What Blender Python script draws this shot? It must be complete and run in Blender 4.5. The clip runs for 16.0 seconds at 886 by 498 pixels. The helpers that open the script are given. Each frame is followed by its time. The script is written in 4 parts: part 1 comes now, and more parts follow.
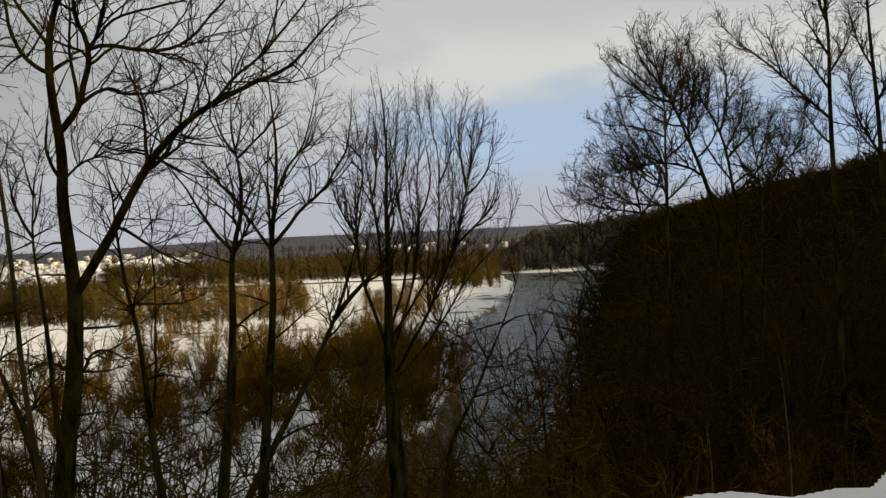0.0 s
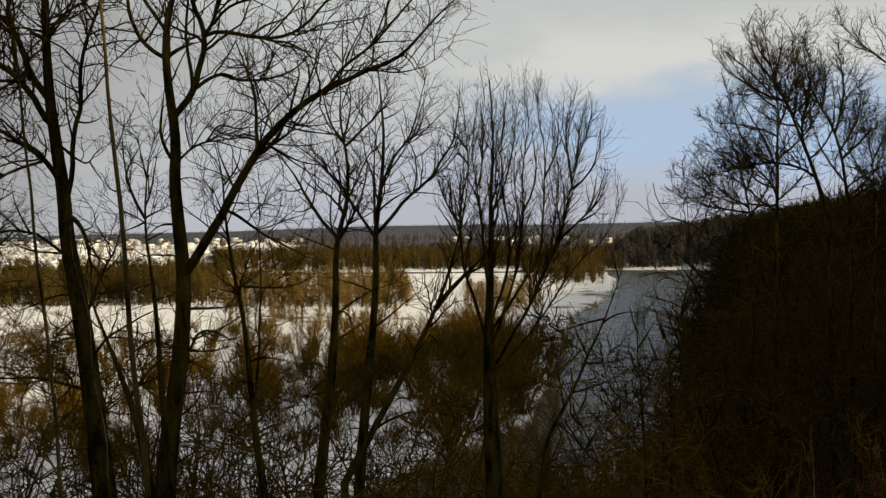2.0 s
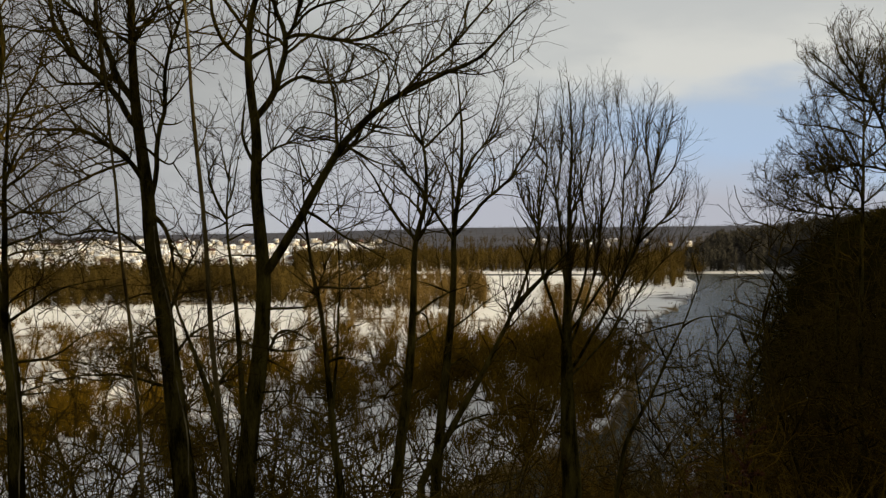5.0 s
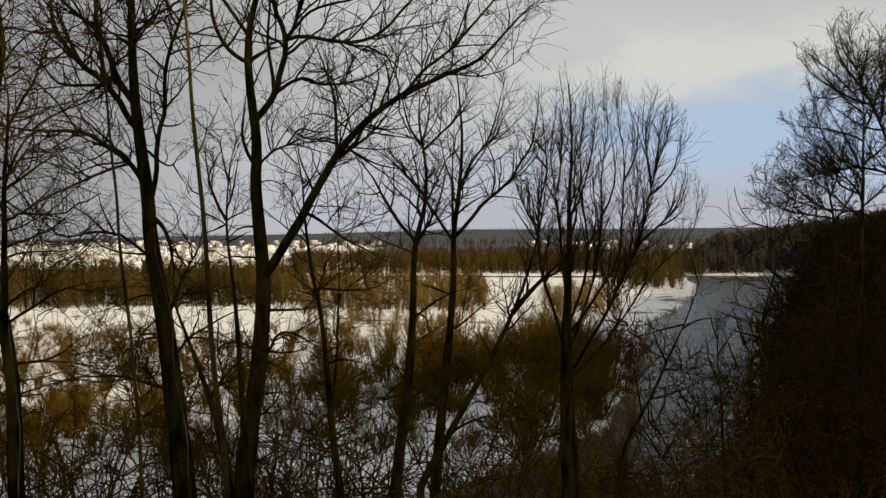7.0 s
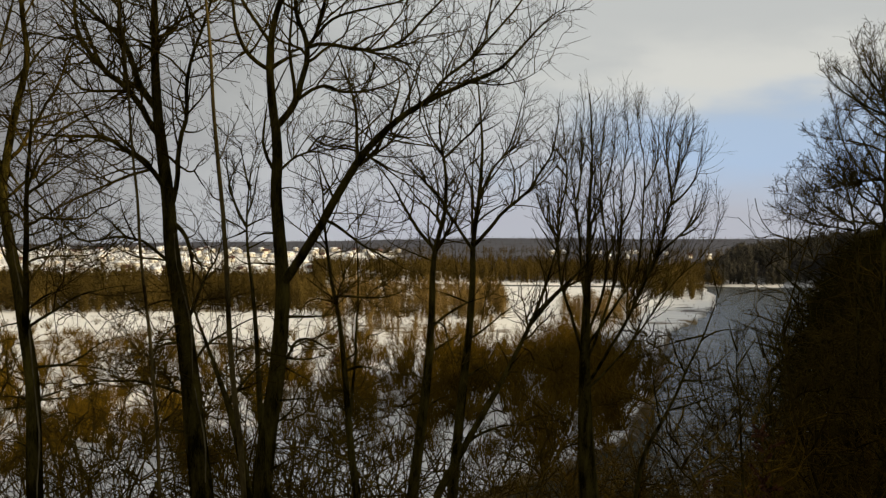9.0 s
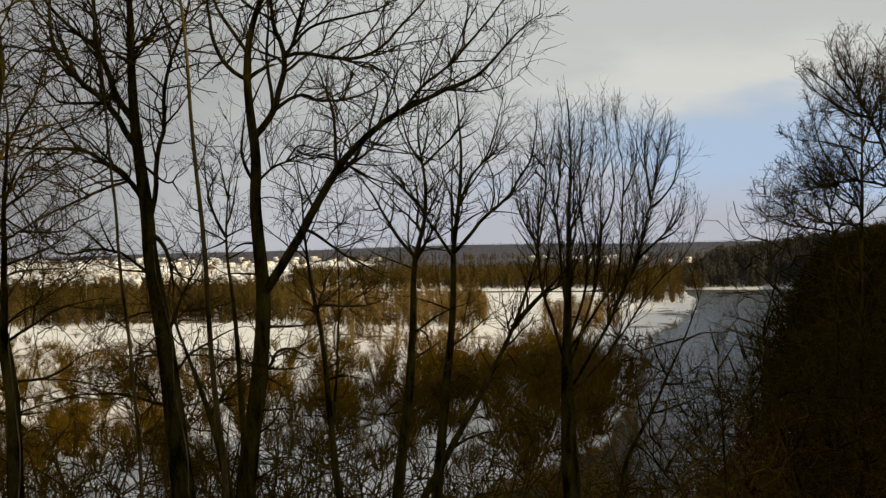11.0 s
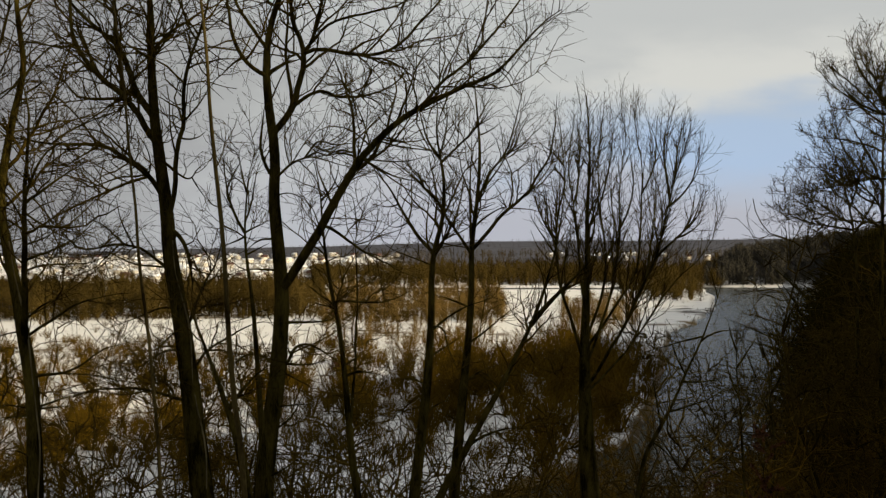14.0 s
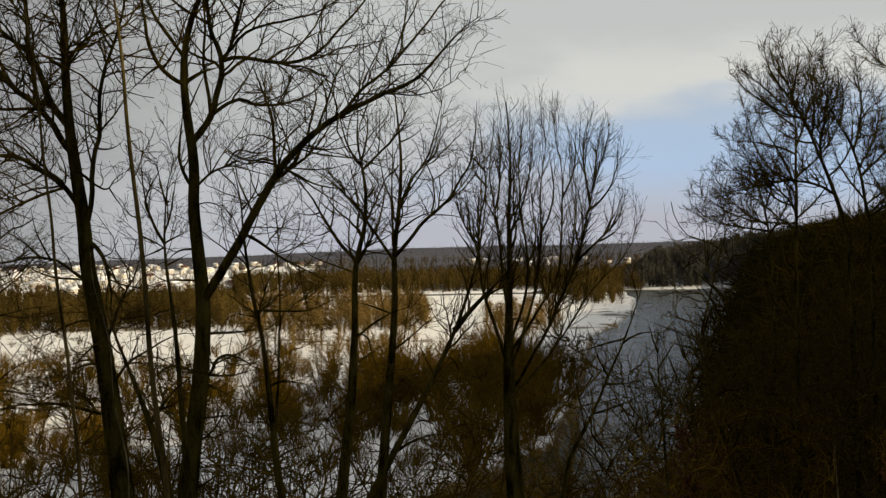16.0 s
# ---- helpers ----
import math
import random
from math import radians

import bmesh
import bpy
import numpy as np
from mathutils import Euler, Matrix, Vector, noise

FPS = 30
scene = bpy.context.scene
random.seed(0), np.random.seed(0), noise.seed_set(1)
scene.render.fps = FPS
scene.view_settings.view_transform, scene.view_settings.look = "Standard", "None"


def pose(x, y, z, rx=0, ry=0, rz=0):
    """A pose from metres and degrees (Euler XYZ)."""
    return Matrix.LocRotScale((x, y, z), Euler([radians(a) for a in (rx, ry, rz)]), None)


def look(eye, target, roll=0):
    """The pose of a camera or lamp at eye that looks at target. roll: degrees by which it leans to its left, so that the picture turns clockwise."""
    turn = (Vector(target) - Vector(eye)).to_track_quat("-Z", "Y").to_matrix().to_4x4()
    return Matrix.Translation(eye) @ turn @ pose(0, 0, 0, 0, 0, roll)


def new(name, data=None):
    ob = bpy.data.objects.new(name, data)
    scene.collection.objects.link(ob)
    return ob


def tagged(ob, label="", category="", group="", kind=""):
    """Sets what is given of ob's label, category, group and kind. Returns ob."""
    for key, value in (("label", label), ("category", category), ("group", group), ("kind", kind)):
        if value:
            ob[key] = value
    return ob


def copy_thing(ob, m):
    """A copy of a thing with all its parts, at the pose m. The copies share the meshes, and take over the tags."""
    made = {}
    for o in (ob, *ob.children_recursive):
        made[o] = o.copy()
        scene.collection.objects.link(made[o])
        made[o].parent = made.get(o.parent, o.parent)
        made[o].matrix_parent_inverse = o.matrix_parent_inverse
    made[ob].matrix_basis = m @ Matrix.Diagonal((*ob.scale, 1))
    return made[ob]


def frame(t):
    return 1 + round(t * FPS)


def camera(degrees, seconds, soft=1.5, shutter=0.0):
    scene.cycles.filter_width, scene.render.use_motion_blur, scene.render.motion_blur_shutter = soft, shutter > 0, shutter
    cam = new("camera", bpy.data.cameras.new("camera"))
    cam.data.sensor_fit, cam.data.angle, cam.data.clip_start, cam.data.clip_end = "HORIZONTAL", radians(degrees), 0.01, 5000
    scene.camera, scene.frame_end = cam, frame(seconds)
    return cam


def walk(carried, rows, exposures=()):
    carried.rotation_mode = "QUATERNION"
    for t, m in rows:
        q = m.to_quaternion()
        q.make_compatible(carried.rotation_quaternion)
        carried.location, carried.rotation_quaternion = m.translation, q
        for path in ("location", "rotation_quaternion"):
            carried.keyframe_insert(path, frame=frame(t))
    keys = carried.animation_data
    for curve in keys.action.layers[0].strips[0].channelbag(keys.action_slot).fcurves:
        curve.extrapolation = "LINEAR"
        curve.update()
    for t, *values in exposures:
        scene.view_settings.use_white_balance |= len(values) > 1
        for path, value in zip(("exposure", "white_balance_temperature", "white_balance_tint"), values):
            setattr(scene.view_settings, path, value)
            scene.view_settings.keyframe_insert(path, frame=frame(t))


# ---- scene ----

EYE = 34.0            # the eye's height over the river
cam = camera(40.0, 16.0, soft=1.35)
# seconds, turn to the left, tilt up, lean
TURNS = (
    (0, -8.508, 0.068, 2.301), (0.5, -6.644, 0.46, 1.381), (1, -5.917, 0.657, 1.381), (1.5, -4.744, -0.257, 0.612),
    (2, -3.653, -0.188, 0.392), (2.5, -2.864, -0.461, -0.243), (3, -2.475, -0.461, -0.073), (3.5, -1.34, -0.518, -0.21),
    (4, -0.123, 0.091, 0.14), (4.2, 0.12, -0.03, 0.1), (6.3, -0.22, -0.1, -0.02), (6.5, -0.2, -0.085, -0.034),
    (7, 0, 0, 0), (7.5, 0.458, 0.154, -0.412), (8, 0.38, 0.133, -0.434), (8.5, 0.75, 0.328, -0.493))
TURNS += (
    (9, 0.908, 0.386, -0.555), (9.2, 0.72, 0.42, -0.5), (11.3, -0.05, 0.79, 0.45), (11.5, -0.072, 0.833, 0.525),
    (12, -0.171, 0.89, 0.585), (12.5, -0.125, 0.811, 0.56), (13, -0.177, 0.798, 0.566), (13.5, 0.226, 0.608, 0.349),
    (14, 0.843, 0.57, 0.106), (14.5, -0.497, 0.591, 0.193), (15, -2.67, 0.718, -0.38), (15.5, -2.614, 0.517, 0.07),
    (16, -2.799, 0.854, 1.056))
TILT = -0.56


def held(turn, tilt, lean):
    """The camera's pose: level it, lean it, tilt it, turn it."""
    return (pose(0, 0, EYE, 0, 0, turn) @ pose(0, 0, 0, tilt + TILT, 0, 0) @ pose(0, 0, 0, 0, lean, 0)
            @ pose(0, 0, 0, 90, 0, 0))


walk(cam, [(t, held(*a)) for t, *a in TURNS])

# ---- light ----
SUN_EL, SUN_AZ = 17.5, 122.0      # degrees: height, and the way round to the right of ahead


def build_world():
    w = bpy.data.worlds.new("winter_sky")
    scene.world = w
    w.use_nodes = True
    nt = w.node_tree
    nt.nodes.clear()
    N, L = nt.nodes.new, nt.links.new

    def math_node(op, a, b=None, c=None):
        n = N("ShaderNodeMath")
        n.operation = op
        for i, v in enumerate((a, b, c)):
            if v is None:
                continue
            if isinstance(v, (int, float)):
                n.inputs[i].default_value = v
            else:
                L(v, n.inputs[i])
        return n.outputs[0]

    def ramp(v, lo, hi):
        n = N("ShaderNodeMapRange")
        n.interpolation_type = "SMOOTHSTEP"
        L(v, n.inputs[0])
        n.inputs[1].default_value, n.inputs[2].default_value = lo, hi
        return n.outputs[0]

    def mix(f, a, b):
        n = N("ShaderNodeMix")
        n.data_type = "RGBA"
        for i, v in ((0, f), (6, a), (7, b)):
            if isinstance(v, (int, float)):
                n.inputs[i].default_value = v
            elif isinstance(v, tuple):
                n.inputs[i].default_value = (*v, 1)
            else:
                L(v, n.inputs[i])
        return n.outputs[2]

    co = N("ShaderNodeTexCoord").outputs["Generated"]
    sep = N("ShaderNodeSeparateXYZ")
    L(co, sep.inputs[0])
    x, y, z = sep.outputs
    az = math_node("ARCTAN2", x, y)                 # 0 ahead, + to the right
    el = math_node("ARCSINE", z)
    puff = N("ShaderNodeTexNoise")
    m = N("ShaderNodeMapping")
    m.inputs["Scale"].default_value = (3.0, 3.0, 9.0)
    L(co, m.inputs[0])
    L(m.outputs[0], puff.inputs["Vector"])
    puff.inputs["Scale"].default_value, puff.inputs["Detail"].default_value = 2.2, 5
    puff.inputs["Roughness"].default_value = 0.55
    n0 = math_node("SUBTRACT", puff.outputs[0], 0.5)
    azn = math_node("ADD", az, math_node("MULTIPLY", n0, 0.35))
    eln = math_node("ADD", el, math_node("MULTIPLY", n0, 0.07))
    # the cloud sheet: heavy to the left, thin and bright to the right
    cloud = mix(ramp(azn, -0.42, -0.02), (0.256, 0.254, 0.256), (0.54, 0.555, 0.545))
    low = ramp(eln, 0.12, 0.015)
    cloud = mix(math_node("MULTIPLY", low, ramp(az, -0.35, 0.0)), cloud, (0.470, 0.482, 0.540))
    # bright lower edge of the sheet over the gap
    rim = math_node("MULTIPLY", ramp(eln, 0.105, 0.13), ramp(eln, 0.185, 0.14))
    cloud = mix(math_node("MULTIPLY", math_node("MULTIPLY", rim, 0.9), ramp(azn, 0.05, 0.16)), cloud, (0.68, 0.68, 0.64))
    sky = N("ShaderNodeTexSky")
    sky.sky_type, sky.sun_disc = "NISHITA", False
    sky.sun_elevation, sky.sun_rotation = radians(SUN_EL), radians(SUN_AZ)
    sky.air_density, sky.dust_density = 1.0, 0.6
    high = N("ShaderNodeVectorMath")
    high.operation = "ADD"
    L(co, high.inputs[0])
    high.inputs[1].default_value = (0, 0, 0.35)
    L(high.outputs[0], sky.inputs[0])
    clear = N("ShaderNodeVectorMath")
    clear.operation = "SCALE"
    L(sky.outputs[0], clear.inputs[0])
    clear.inputs[3].default_value = 0.31
    gap = math_node("MULTIPLY", ramp(eln, 0.02, 0.075), ramp(eln, 0.135, 0.095))
    gap = math_node("MULTIPLY", gap, ramp(azn, 0.02, 0.2))
    col = mix(math_node("MULTIPLY", gap, 0.55), cloud, clear.outputs[0])
    bg = N("ShaderNodeBackground")
    L(col, bg.inputs[0])
    bg.inputs[1].default_value = 1.0
    L(bg.outputs[0], N("ShaderNodeOutputWorld").inputs[0])


build_world()
sun = new("sun", bpy.data.lights.new("sun", "SUN"))
sun.data.energy, sun.data.angle, sun.data.color = 5.0, radians(0.6), (1.0, 0.83, 0.53)
a, e = radians(SUN_AZ), radians(SUN_EL)
sun.matrix_world = look((0, 0, 60), Vector((0, 0, 60)) - Vector((math.sin(a) * math.cos(e), math.cos(a) * math.cos(e), math.sin(e))))


# ---- materials ----
def material(name, dark, light, scale, rough=0.85, bump=0.0, fine=None, spread=(0.35, 0.65), per_thing=0.0, stretch=None, spec=0.3):
    """Two colours mixed by noise at two scales, with relief and a shift from thing to thing."""
    m = bpy.data.materials.new(name)
    m.use_nodes = True
    nt = m.node_tree
    N, L = nt.nodes.new, nt.links.new
    b = nt.nodes["Principled BSDF"]
    b.inputs["Roughness"].default_value = rough
    b.inputs["Specular IOR Level"].default_value = spec
    co = N("ShaderNodeTexCoord").outputs["Object"]
    if stretch:
        mp = N("ShaderNodeMapping")
        mp.inputs["Scale"].default_value = stretch
        L(co, mp.inputs[0])
        co = mp.outputs[0]
    big = N("ShaderNodeTexNoise")
    big.inputs["Scale"].default_value, big.inputs["Detail"].default_value = scale, 6
    small = N("ShaderNodeTexNoise")
    small.inputs["Scale"].default_value, small.inputs["Detail"].default_value = fine or scale * 9, 4
    L(co, big.inputs["Vector"])
    L(co, small.inputs["Vector"])
    add = N("ShaderNodeMath")
    add.operation = "MULTIPLY_ADD"
    L(small.outputs[0], add.inputs[0])
    add.inputs[1].default_value = 0.4
    half = N("ShaderNodeMath")
    half.operation = "MULTIPLY_ADD"
    L(big.outputs[0], half.inputs[0])
    half.inputs[1].default_value, half.inputs[2].default_value = 1.0, -0.2
    L(half.outputs[0], add.inputs[2])
    rng = N("ShaderNodeMapRange")
    L(add.outputs[0], rng.inputs[0])
    rng.inputs[1].default_value, rng.inputs[2].default_value = spread
    mx = N("ShaderNodeMix")
    mx.data_type = "RGBA"
    L(rng.outputs[0], mx.inputs[0])
    mx.inputs[6].default_value, mx.inputs[7].default_value = (*dark, 1), (*light, 1)
    col = mx.outputs[2]
    if per_thing:
        info = N("ShaderNodeObjectInfo")
        hv = N("ShaderNodeHueSaturation")
        vr = N("ShaderNodeMapRange")
        L(info.outputs["Random"], vr.inputs[0])
        vr.inputs[3].default_value, vr.inputs[4].default_value = 1 - per_thing, 1 + per_thing
        L(vr.outputs[0], hv.inputs["Value"])
        L(col, hv.inputs["Color"])
        col = hv.outputs[0]
    L(col, b.inputs["Base Color"])
    if bump:
        bp = N("ShaderNodeBump")
        bp.inputs["Strength"].default_value, bp.inputs["Distance"].default_value = bump, 0.02
        L(add.outputs[0], bp.inputs["Height"])
        L(bp.outputs[0], b.inputs["Normal"])
    return m


BARK = material("bark", (0.0080, 0.0060, 0.0011), (0.0900, 0.0690, 0.0140), 6, bump=0.8, spread=(0.38, 0.74), stretch=(1, 1, 0.25), per_thing=0.15, spec=0.0)
TWIG = material("twig_bark", (0.0190, 0.0125, 0.0019), (0.0760, 0.0505, 0.0092), 3, per_thing=0.2, spec=0.0)
POLE = material("young_bark", (0.0160, 0.0112, 0.0034), (0.0900, 0.0660, 0.0220), 5, bump=0.5, stretch=(1, 1, 0.3), per_thing=0.2, spec=0.0)
VINE = material("vine_bark", (0.07, 0.052, 0.024), (0.19, 0.15, 0.075), 4, bump=0.5, spec=0.0)
BRUSH = material("brush_bark", (0.088, 0.050, 0.005), (0.185, 0.104, 0.012), 1.5, per_thing=0.25, spec=0.0)
THORN = material("thorn_bark", (0.0264, 0.0168, 0.0024), (0.1140, 0.0720, 0.0108), 1.5, per_thing=0.25, spec=0.0)
# shaded copy of the twig bark: slope shade tuned into its colour
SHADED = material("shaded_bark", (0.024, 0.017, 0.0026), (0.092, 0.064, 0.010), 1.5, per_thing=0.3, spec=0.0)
OSIER = material("osier_bark", (0.046, 0.027, 0.0026), (0.150, 0.090, 0.011), 0.4, per_thing=0.25, spec=0.0)
CARR = material("willow_bark", (0.070, 0.045, 0.012), (0.205, 0.133, 0.042), 0.05, fine=0.6, spec=0.0)
STRAW = material("dry_reed", (0.10, 0.062, 0.02), (0.24, 0.16, 0.06), 0.3, fine=4, spec=0.0)
WOODS = material("far_wood_bark", (0.032, 0.0215, 0.0056), (0.096, 0.065, 0.0175), 0.02, fine=0.4, spec=0.0)
# wood bark again, darkened so its colour carries the bluff's deep shade
SHADEWOODS = material("hill_wood_bark", (0.0080, 0.0064, 0.0009), (0.0290, 0.0225, 0.0034), 0.03, fine=0.5, spec=0.0)
# far woods: distance haze is mixed into these two grey base colours
HAZYWOODS = material("far_hill_wood_bark", (0.040, 0.037, 0.030), (0.062, 0.057, 0.046), 0.01, fine=0.2, spec=0.0)
HAZYRIDGE = material("ridge_wood", (0.076, 0.068, 0.068), (0.120, 0.108, 0.104), 0.006, fine=0.06, spec=0.0)
PLASTER = material("house_plaster", (0.44, 0.39, 0.32), (0.72, 0.68, 0.60), 0.5, per_thing=0.25)
TILE = material("roof_tile", (0.06, 0.03, 0.024), (0.13, 0.065, 0.05), 1.0, per_thing=0.3)
SNOWCAP = material("roof_snow", (0.72, 0.74, 0.78), (0.85, 0.85, 0.85), 0.3, rough=0.6)
PANE = material("window_pane", (0.02, 0.025, 0.03), (0.05, 0.055, 0.06), 1.0, rough=0.1)
# white of the clumps that imitate bright gaps between twigs
GAPWHITE = material("bank_snow", (0.72, 0.74, 0.78), (0.86, 0.86, 0.87), 0.8, rough=0.55, bump=0.3)


def ground_material():
    """Snow where the ground is level, leaf litter and dead grass where it is steep or the snow has melted."""
    m = bpy.data.materials.new("snowy_ground")
    m.use_nodes = True
    nt = m.node_tree
    N, L = nt.nodes.new, nt.links.new
    b = nt.nodes["Principled BSDF"]
    b.inputs["Roughness"].default_value = 0.8
    b.inputs["Specular IOR Level"].default_value = 0.05
    co = N("ShaderNodeTexCoord").outputs["Object"]

    def noise_node(scale, detail=5):
        n = N("ShaderNodeTexNoise")
        n.inputs["Scale"].default_value, n.inputs["Detail"].default_value = scale, detail
        L(co, n.inputs["Vector"])
        return n.outputs[0]

    def rng(v, lo, hi):
        n = N("ShaderNodeMapRange")
        L(v, n.inputs[0])
        n.inputs[1].default_value, n.inputs[2].default_value = lo, hi
        return n.outputs[0]

    def mix(f, a, c):
        n = N("ShaderNodeMix")
        n.data_type = "RGBA"
        L(f, n.inputs[0])
        for i, v in ((6, a), (7, c)):
            if isinstance(v, tuple):
                n.inputs[i].default_value = (*v, 1)
            else:
                L(v, n.inputs[i])
        return n.outputs[2]

    def calc(op, a, c):
        n = N("ShaderNodeMath")
        n.operation = op
        for i, v in enumerate((a, c)):
            if isinstance(v, (int, float)):
                n.inputs[i].default_value = v
            else:
                L(v, n.inputs[i])
        return n.outputs[0]

    snow = mix(rng(noise_node(0.05), 0.3, 0.7), (0.84, 0.825, 0.80), (0.93, 0.91, 0.87))
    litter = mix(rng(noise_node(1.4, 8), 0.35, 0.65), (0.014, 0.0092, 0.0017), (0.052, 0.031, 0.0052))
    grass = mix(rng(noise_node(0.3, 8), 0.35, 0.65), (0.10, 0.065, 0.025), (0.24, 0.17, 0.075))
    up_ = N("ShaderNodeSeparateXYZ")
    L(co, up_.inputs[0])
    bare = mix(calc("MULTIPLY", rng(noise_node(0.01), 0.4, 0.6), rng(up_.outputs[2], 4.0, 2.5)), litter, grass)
    nz = N("ShaderNodeSeparateXYZ")
    L(N("ShaderNodeNewGeometry").outputs["Normal"], nz.inputs[0])
    level = rng(nz.outputs[2], 0.93, 0.985)
    patch = rng(calc("ADD", calc("MULTIPLY", noise_node(0.012, 6), 0.7), calc("MULTIPLY", noise_node(0.09, 5), 0.3)), 0.37, 0.43)
    cover = calc("MULTIPLY", level, patch)
    specks = rng(noise_node(0.5, 6), 0.60, 0.66)
    cover = calc("MAXIMUM", cover, calc("MULTIPLY", calc("MULTIPLY", specks, 0.25), rng(up_.outputs[2], 6.0, 3.0)))
    dist = N("ShaderNodeVectorMath")
    dist.operation = "LENGTH"
    L(co, dist.inputs[0])
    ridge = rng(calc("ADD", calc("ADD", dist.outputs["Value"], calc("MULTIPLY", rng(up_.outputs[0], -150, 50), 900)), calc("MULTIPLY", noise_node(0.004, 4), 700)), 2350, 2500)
    # wooded ground far off, its base colour tinted grey-blue as haze
    hazed_floor = mix(rng(noise_node(0.02, 6), 0.35, 0.65), (0.056, 0.057, 0.070), (0.092, 0.092, 0.108))
    bluff = calc("MULTIPLY", rng(up_.outputs[2], 4.0, 9.0), calc("MULTIPLY", calc("LESS_THAN", dist.outputs["Value"], 1500), calc("GREATER_THAN", dist.outputs["Value"], 40)))
    cover = calc("MULTIPLY", cover, calc("SUBTRACT", 1.0, bluff))
    side = rng(calc("SUBTRACT", up_.outputs[0], calc("MULTIPLY", up_.outputs[1], 0.25)), 0, 8)
    side = calc("MULTIPLY", side, calc("MULTIPLY", calc("LESS_THAN", dist.outputs["Value"], 330), calc("GREATER_THAN", dist.outputs["Value"], 36)))
    cover = calc("MULTIPLY", cover, calc("SUBTRACT", 1.0, side))
    lip = calc("MULTIPLY", rng(up_.outputs[2], 31.45, 31.7), calc("LESS_THAN", dist.outputs["Value"], 40))
    cover = calc("MAXIMUM", cover, lip)
    L(mix(ridge, mix(cover, bare, snow), hazed_floor), b.inputs["Base Color"])
    bp = N("ShaderNodeBump")
    bp.inputs["Strength"].default_value, bp.inputs["Distance"].default_value = 0.5, 0.15
    L(noise_node(2.0, 8), bp.inputs["Height"])
    L(bp.outputs[0], b.inputs["Normal"])
    return m


def water_material():
    m = bpy.data.materials.new("river_water")
    m.use_nodes = True
    nt = m.node_tree
    N, L = nt.nodes.new, nt.links.new
    b = nt.nodes["Principled BSDF"]
    b.inputs["Base Color"].default_value = (0.034, 0.035, 0.022, 1)
    b.inputs["Roughness"].default_value = 0.16
    b.inputs["Specular IOR Level"].default_value = 0.07
    b.inputs["IOR"].default_value = 1.33
    co = N("ShaderNodeTexCoord").outputs["Object"]
    mp = N("ShaderNodeMapping")
    mp.inputs["Rotation"].default_value = (0, 0, radians(20))
    mp.inputs["Scale"].default_value = (0.25, 1.0, 1.0)
    L(co, mp.inputs[0])
    n1 = N("ShaderNodeTexNoise")
    n1.inputs["Scale"].default_value, n1.inputs["Detail"].default_value = 0.5, 6
    L(mp.outputs[0], n1.inputs["Vector"])
    n2 = N("ShaderNodeTexNoise")
    n2.inputs["Scale"].default_value, n2.inputs["Detail"].default_value = 0.09, 4
    L(mp.outputs[0], n2.inputs["Vector"])
    swell, ripple = N("ShaderNodeBump"), N("ShaderNodeBump")
    swell.inputs["Distance"].default_value, ripple.inputs["Distance"].default_value = 5.0, 1.3
    L(n2.outputs[0], swell.inputs["Height"])
    L(n1.outputs[0], ripple.inputs["Height"])
    L(swell.outputs[0], ripple.inputs["Normal"])
    L(ripple.outputs[0], b.inputs["Normal"])
    return m


# ---- meshes ----
def raw_mesh(name, verts, faces):
    """A mesh from an array of corners and arrays of three- or four-sided faces."""
    me = bpy.data.meshes.new(name)
    me.vertices.add(len(verts))
    me.vertices.foreach_set("co", np.asarray(verts, np.float32).ravel())
    faces = [np.asarray(f, np.int32) for f in faces if len(f)]
    total = sum(f.size for f in faces)
    me.loops.add(total)
    me.loops.foreach_set("vertex_index", np.concatenate([f.ravel() for f in faces]))
    sizes = np.concatenate([np.full(len(f), f.shape[1], np.int32) for f in faces])
    me.polygons.add(len(sizes))
    me.polygons.foreach_set("loop_start", np.concatenate([[0], np.cumsum(sizes)[:-1]]).astype(np.int32))
    me.update(calc_edges=True)
    return me


def put(name, me, mat, parent=None, smooth=False):
    ob = new(name, me)
    if not me.materials:
        me.materials.append(mat)
    if smooth:
        me.polygons.foreach_set("use_smooth", np.ones(len(me.polygons), bool))
    if parent:
        ob.parent = parent
    return ob


def unit(v):
    return v / np.maximum(np.linalg.norm(v, axis=-1, keepdims=True), 1e-9)


def tubes(P, R, sides):
    """Tapered tubes round N paths of k points: corners and faces."""
    n, k, _ = P.shape
    tan = unit(np.gradient(P, axis=1))
    ref = np.where(np.abs(tan.mean(1)[:, 1:2]) < 0.8, [[0.0, 1.0, 0.0]], [[1.0, 0.0, 0.0]])
    u = ref[:, None, :] - (tan * ref[:, None, :]).sum(-1, keepdims=True) * tan
    u = unit(u)
    v = np.cross(tan, u)
    ang = np.arange(sides) * 2 * np.pi / sides
    ring = np.cos(ang)[:, None] * u[:, :, None, :] + np.sin(ang)[:, None] * v[:, :, None, :]
    verts = (P[:, :, None, :] + R[:, :, None, None] * ring).reshape(-1, 3)
    base = (np.arange(n)[:, None, None] * k + np.arange(k - 1)[None, :, None]) * sides
    s, s2 = np.arange(sides), (np.arange(sides) + 1) % sides
    quads = np.stack([base + s, base + s2, base + sides + s2, base + sides + s], -1).reshape(-1, 4)
    return verts, quads


def join_parts(parts):
    verts, quads, off = [], [], 0
    for v, q in parts:
        verts.append(v)
        quads.append(q + off)
        off += len(v)
    return np.concatenate(verts), np.concatenate(quads)


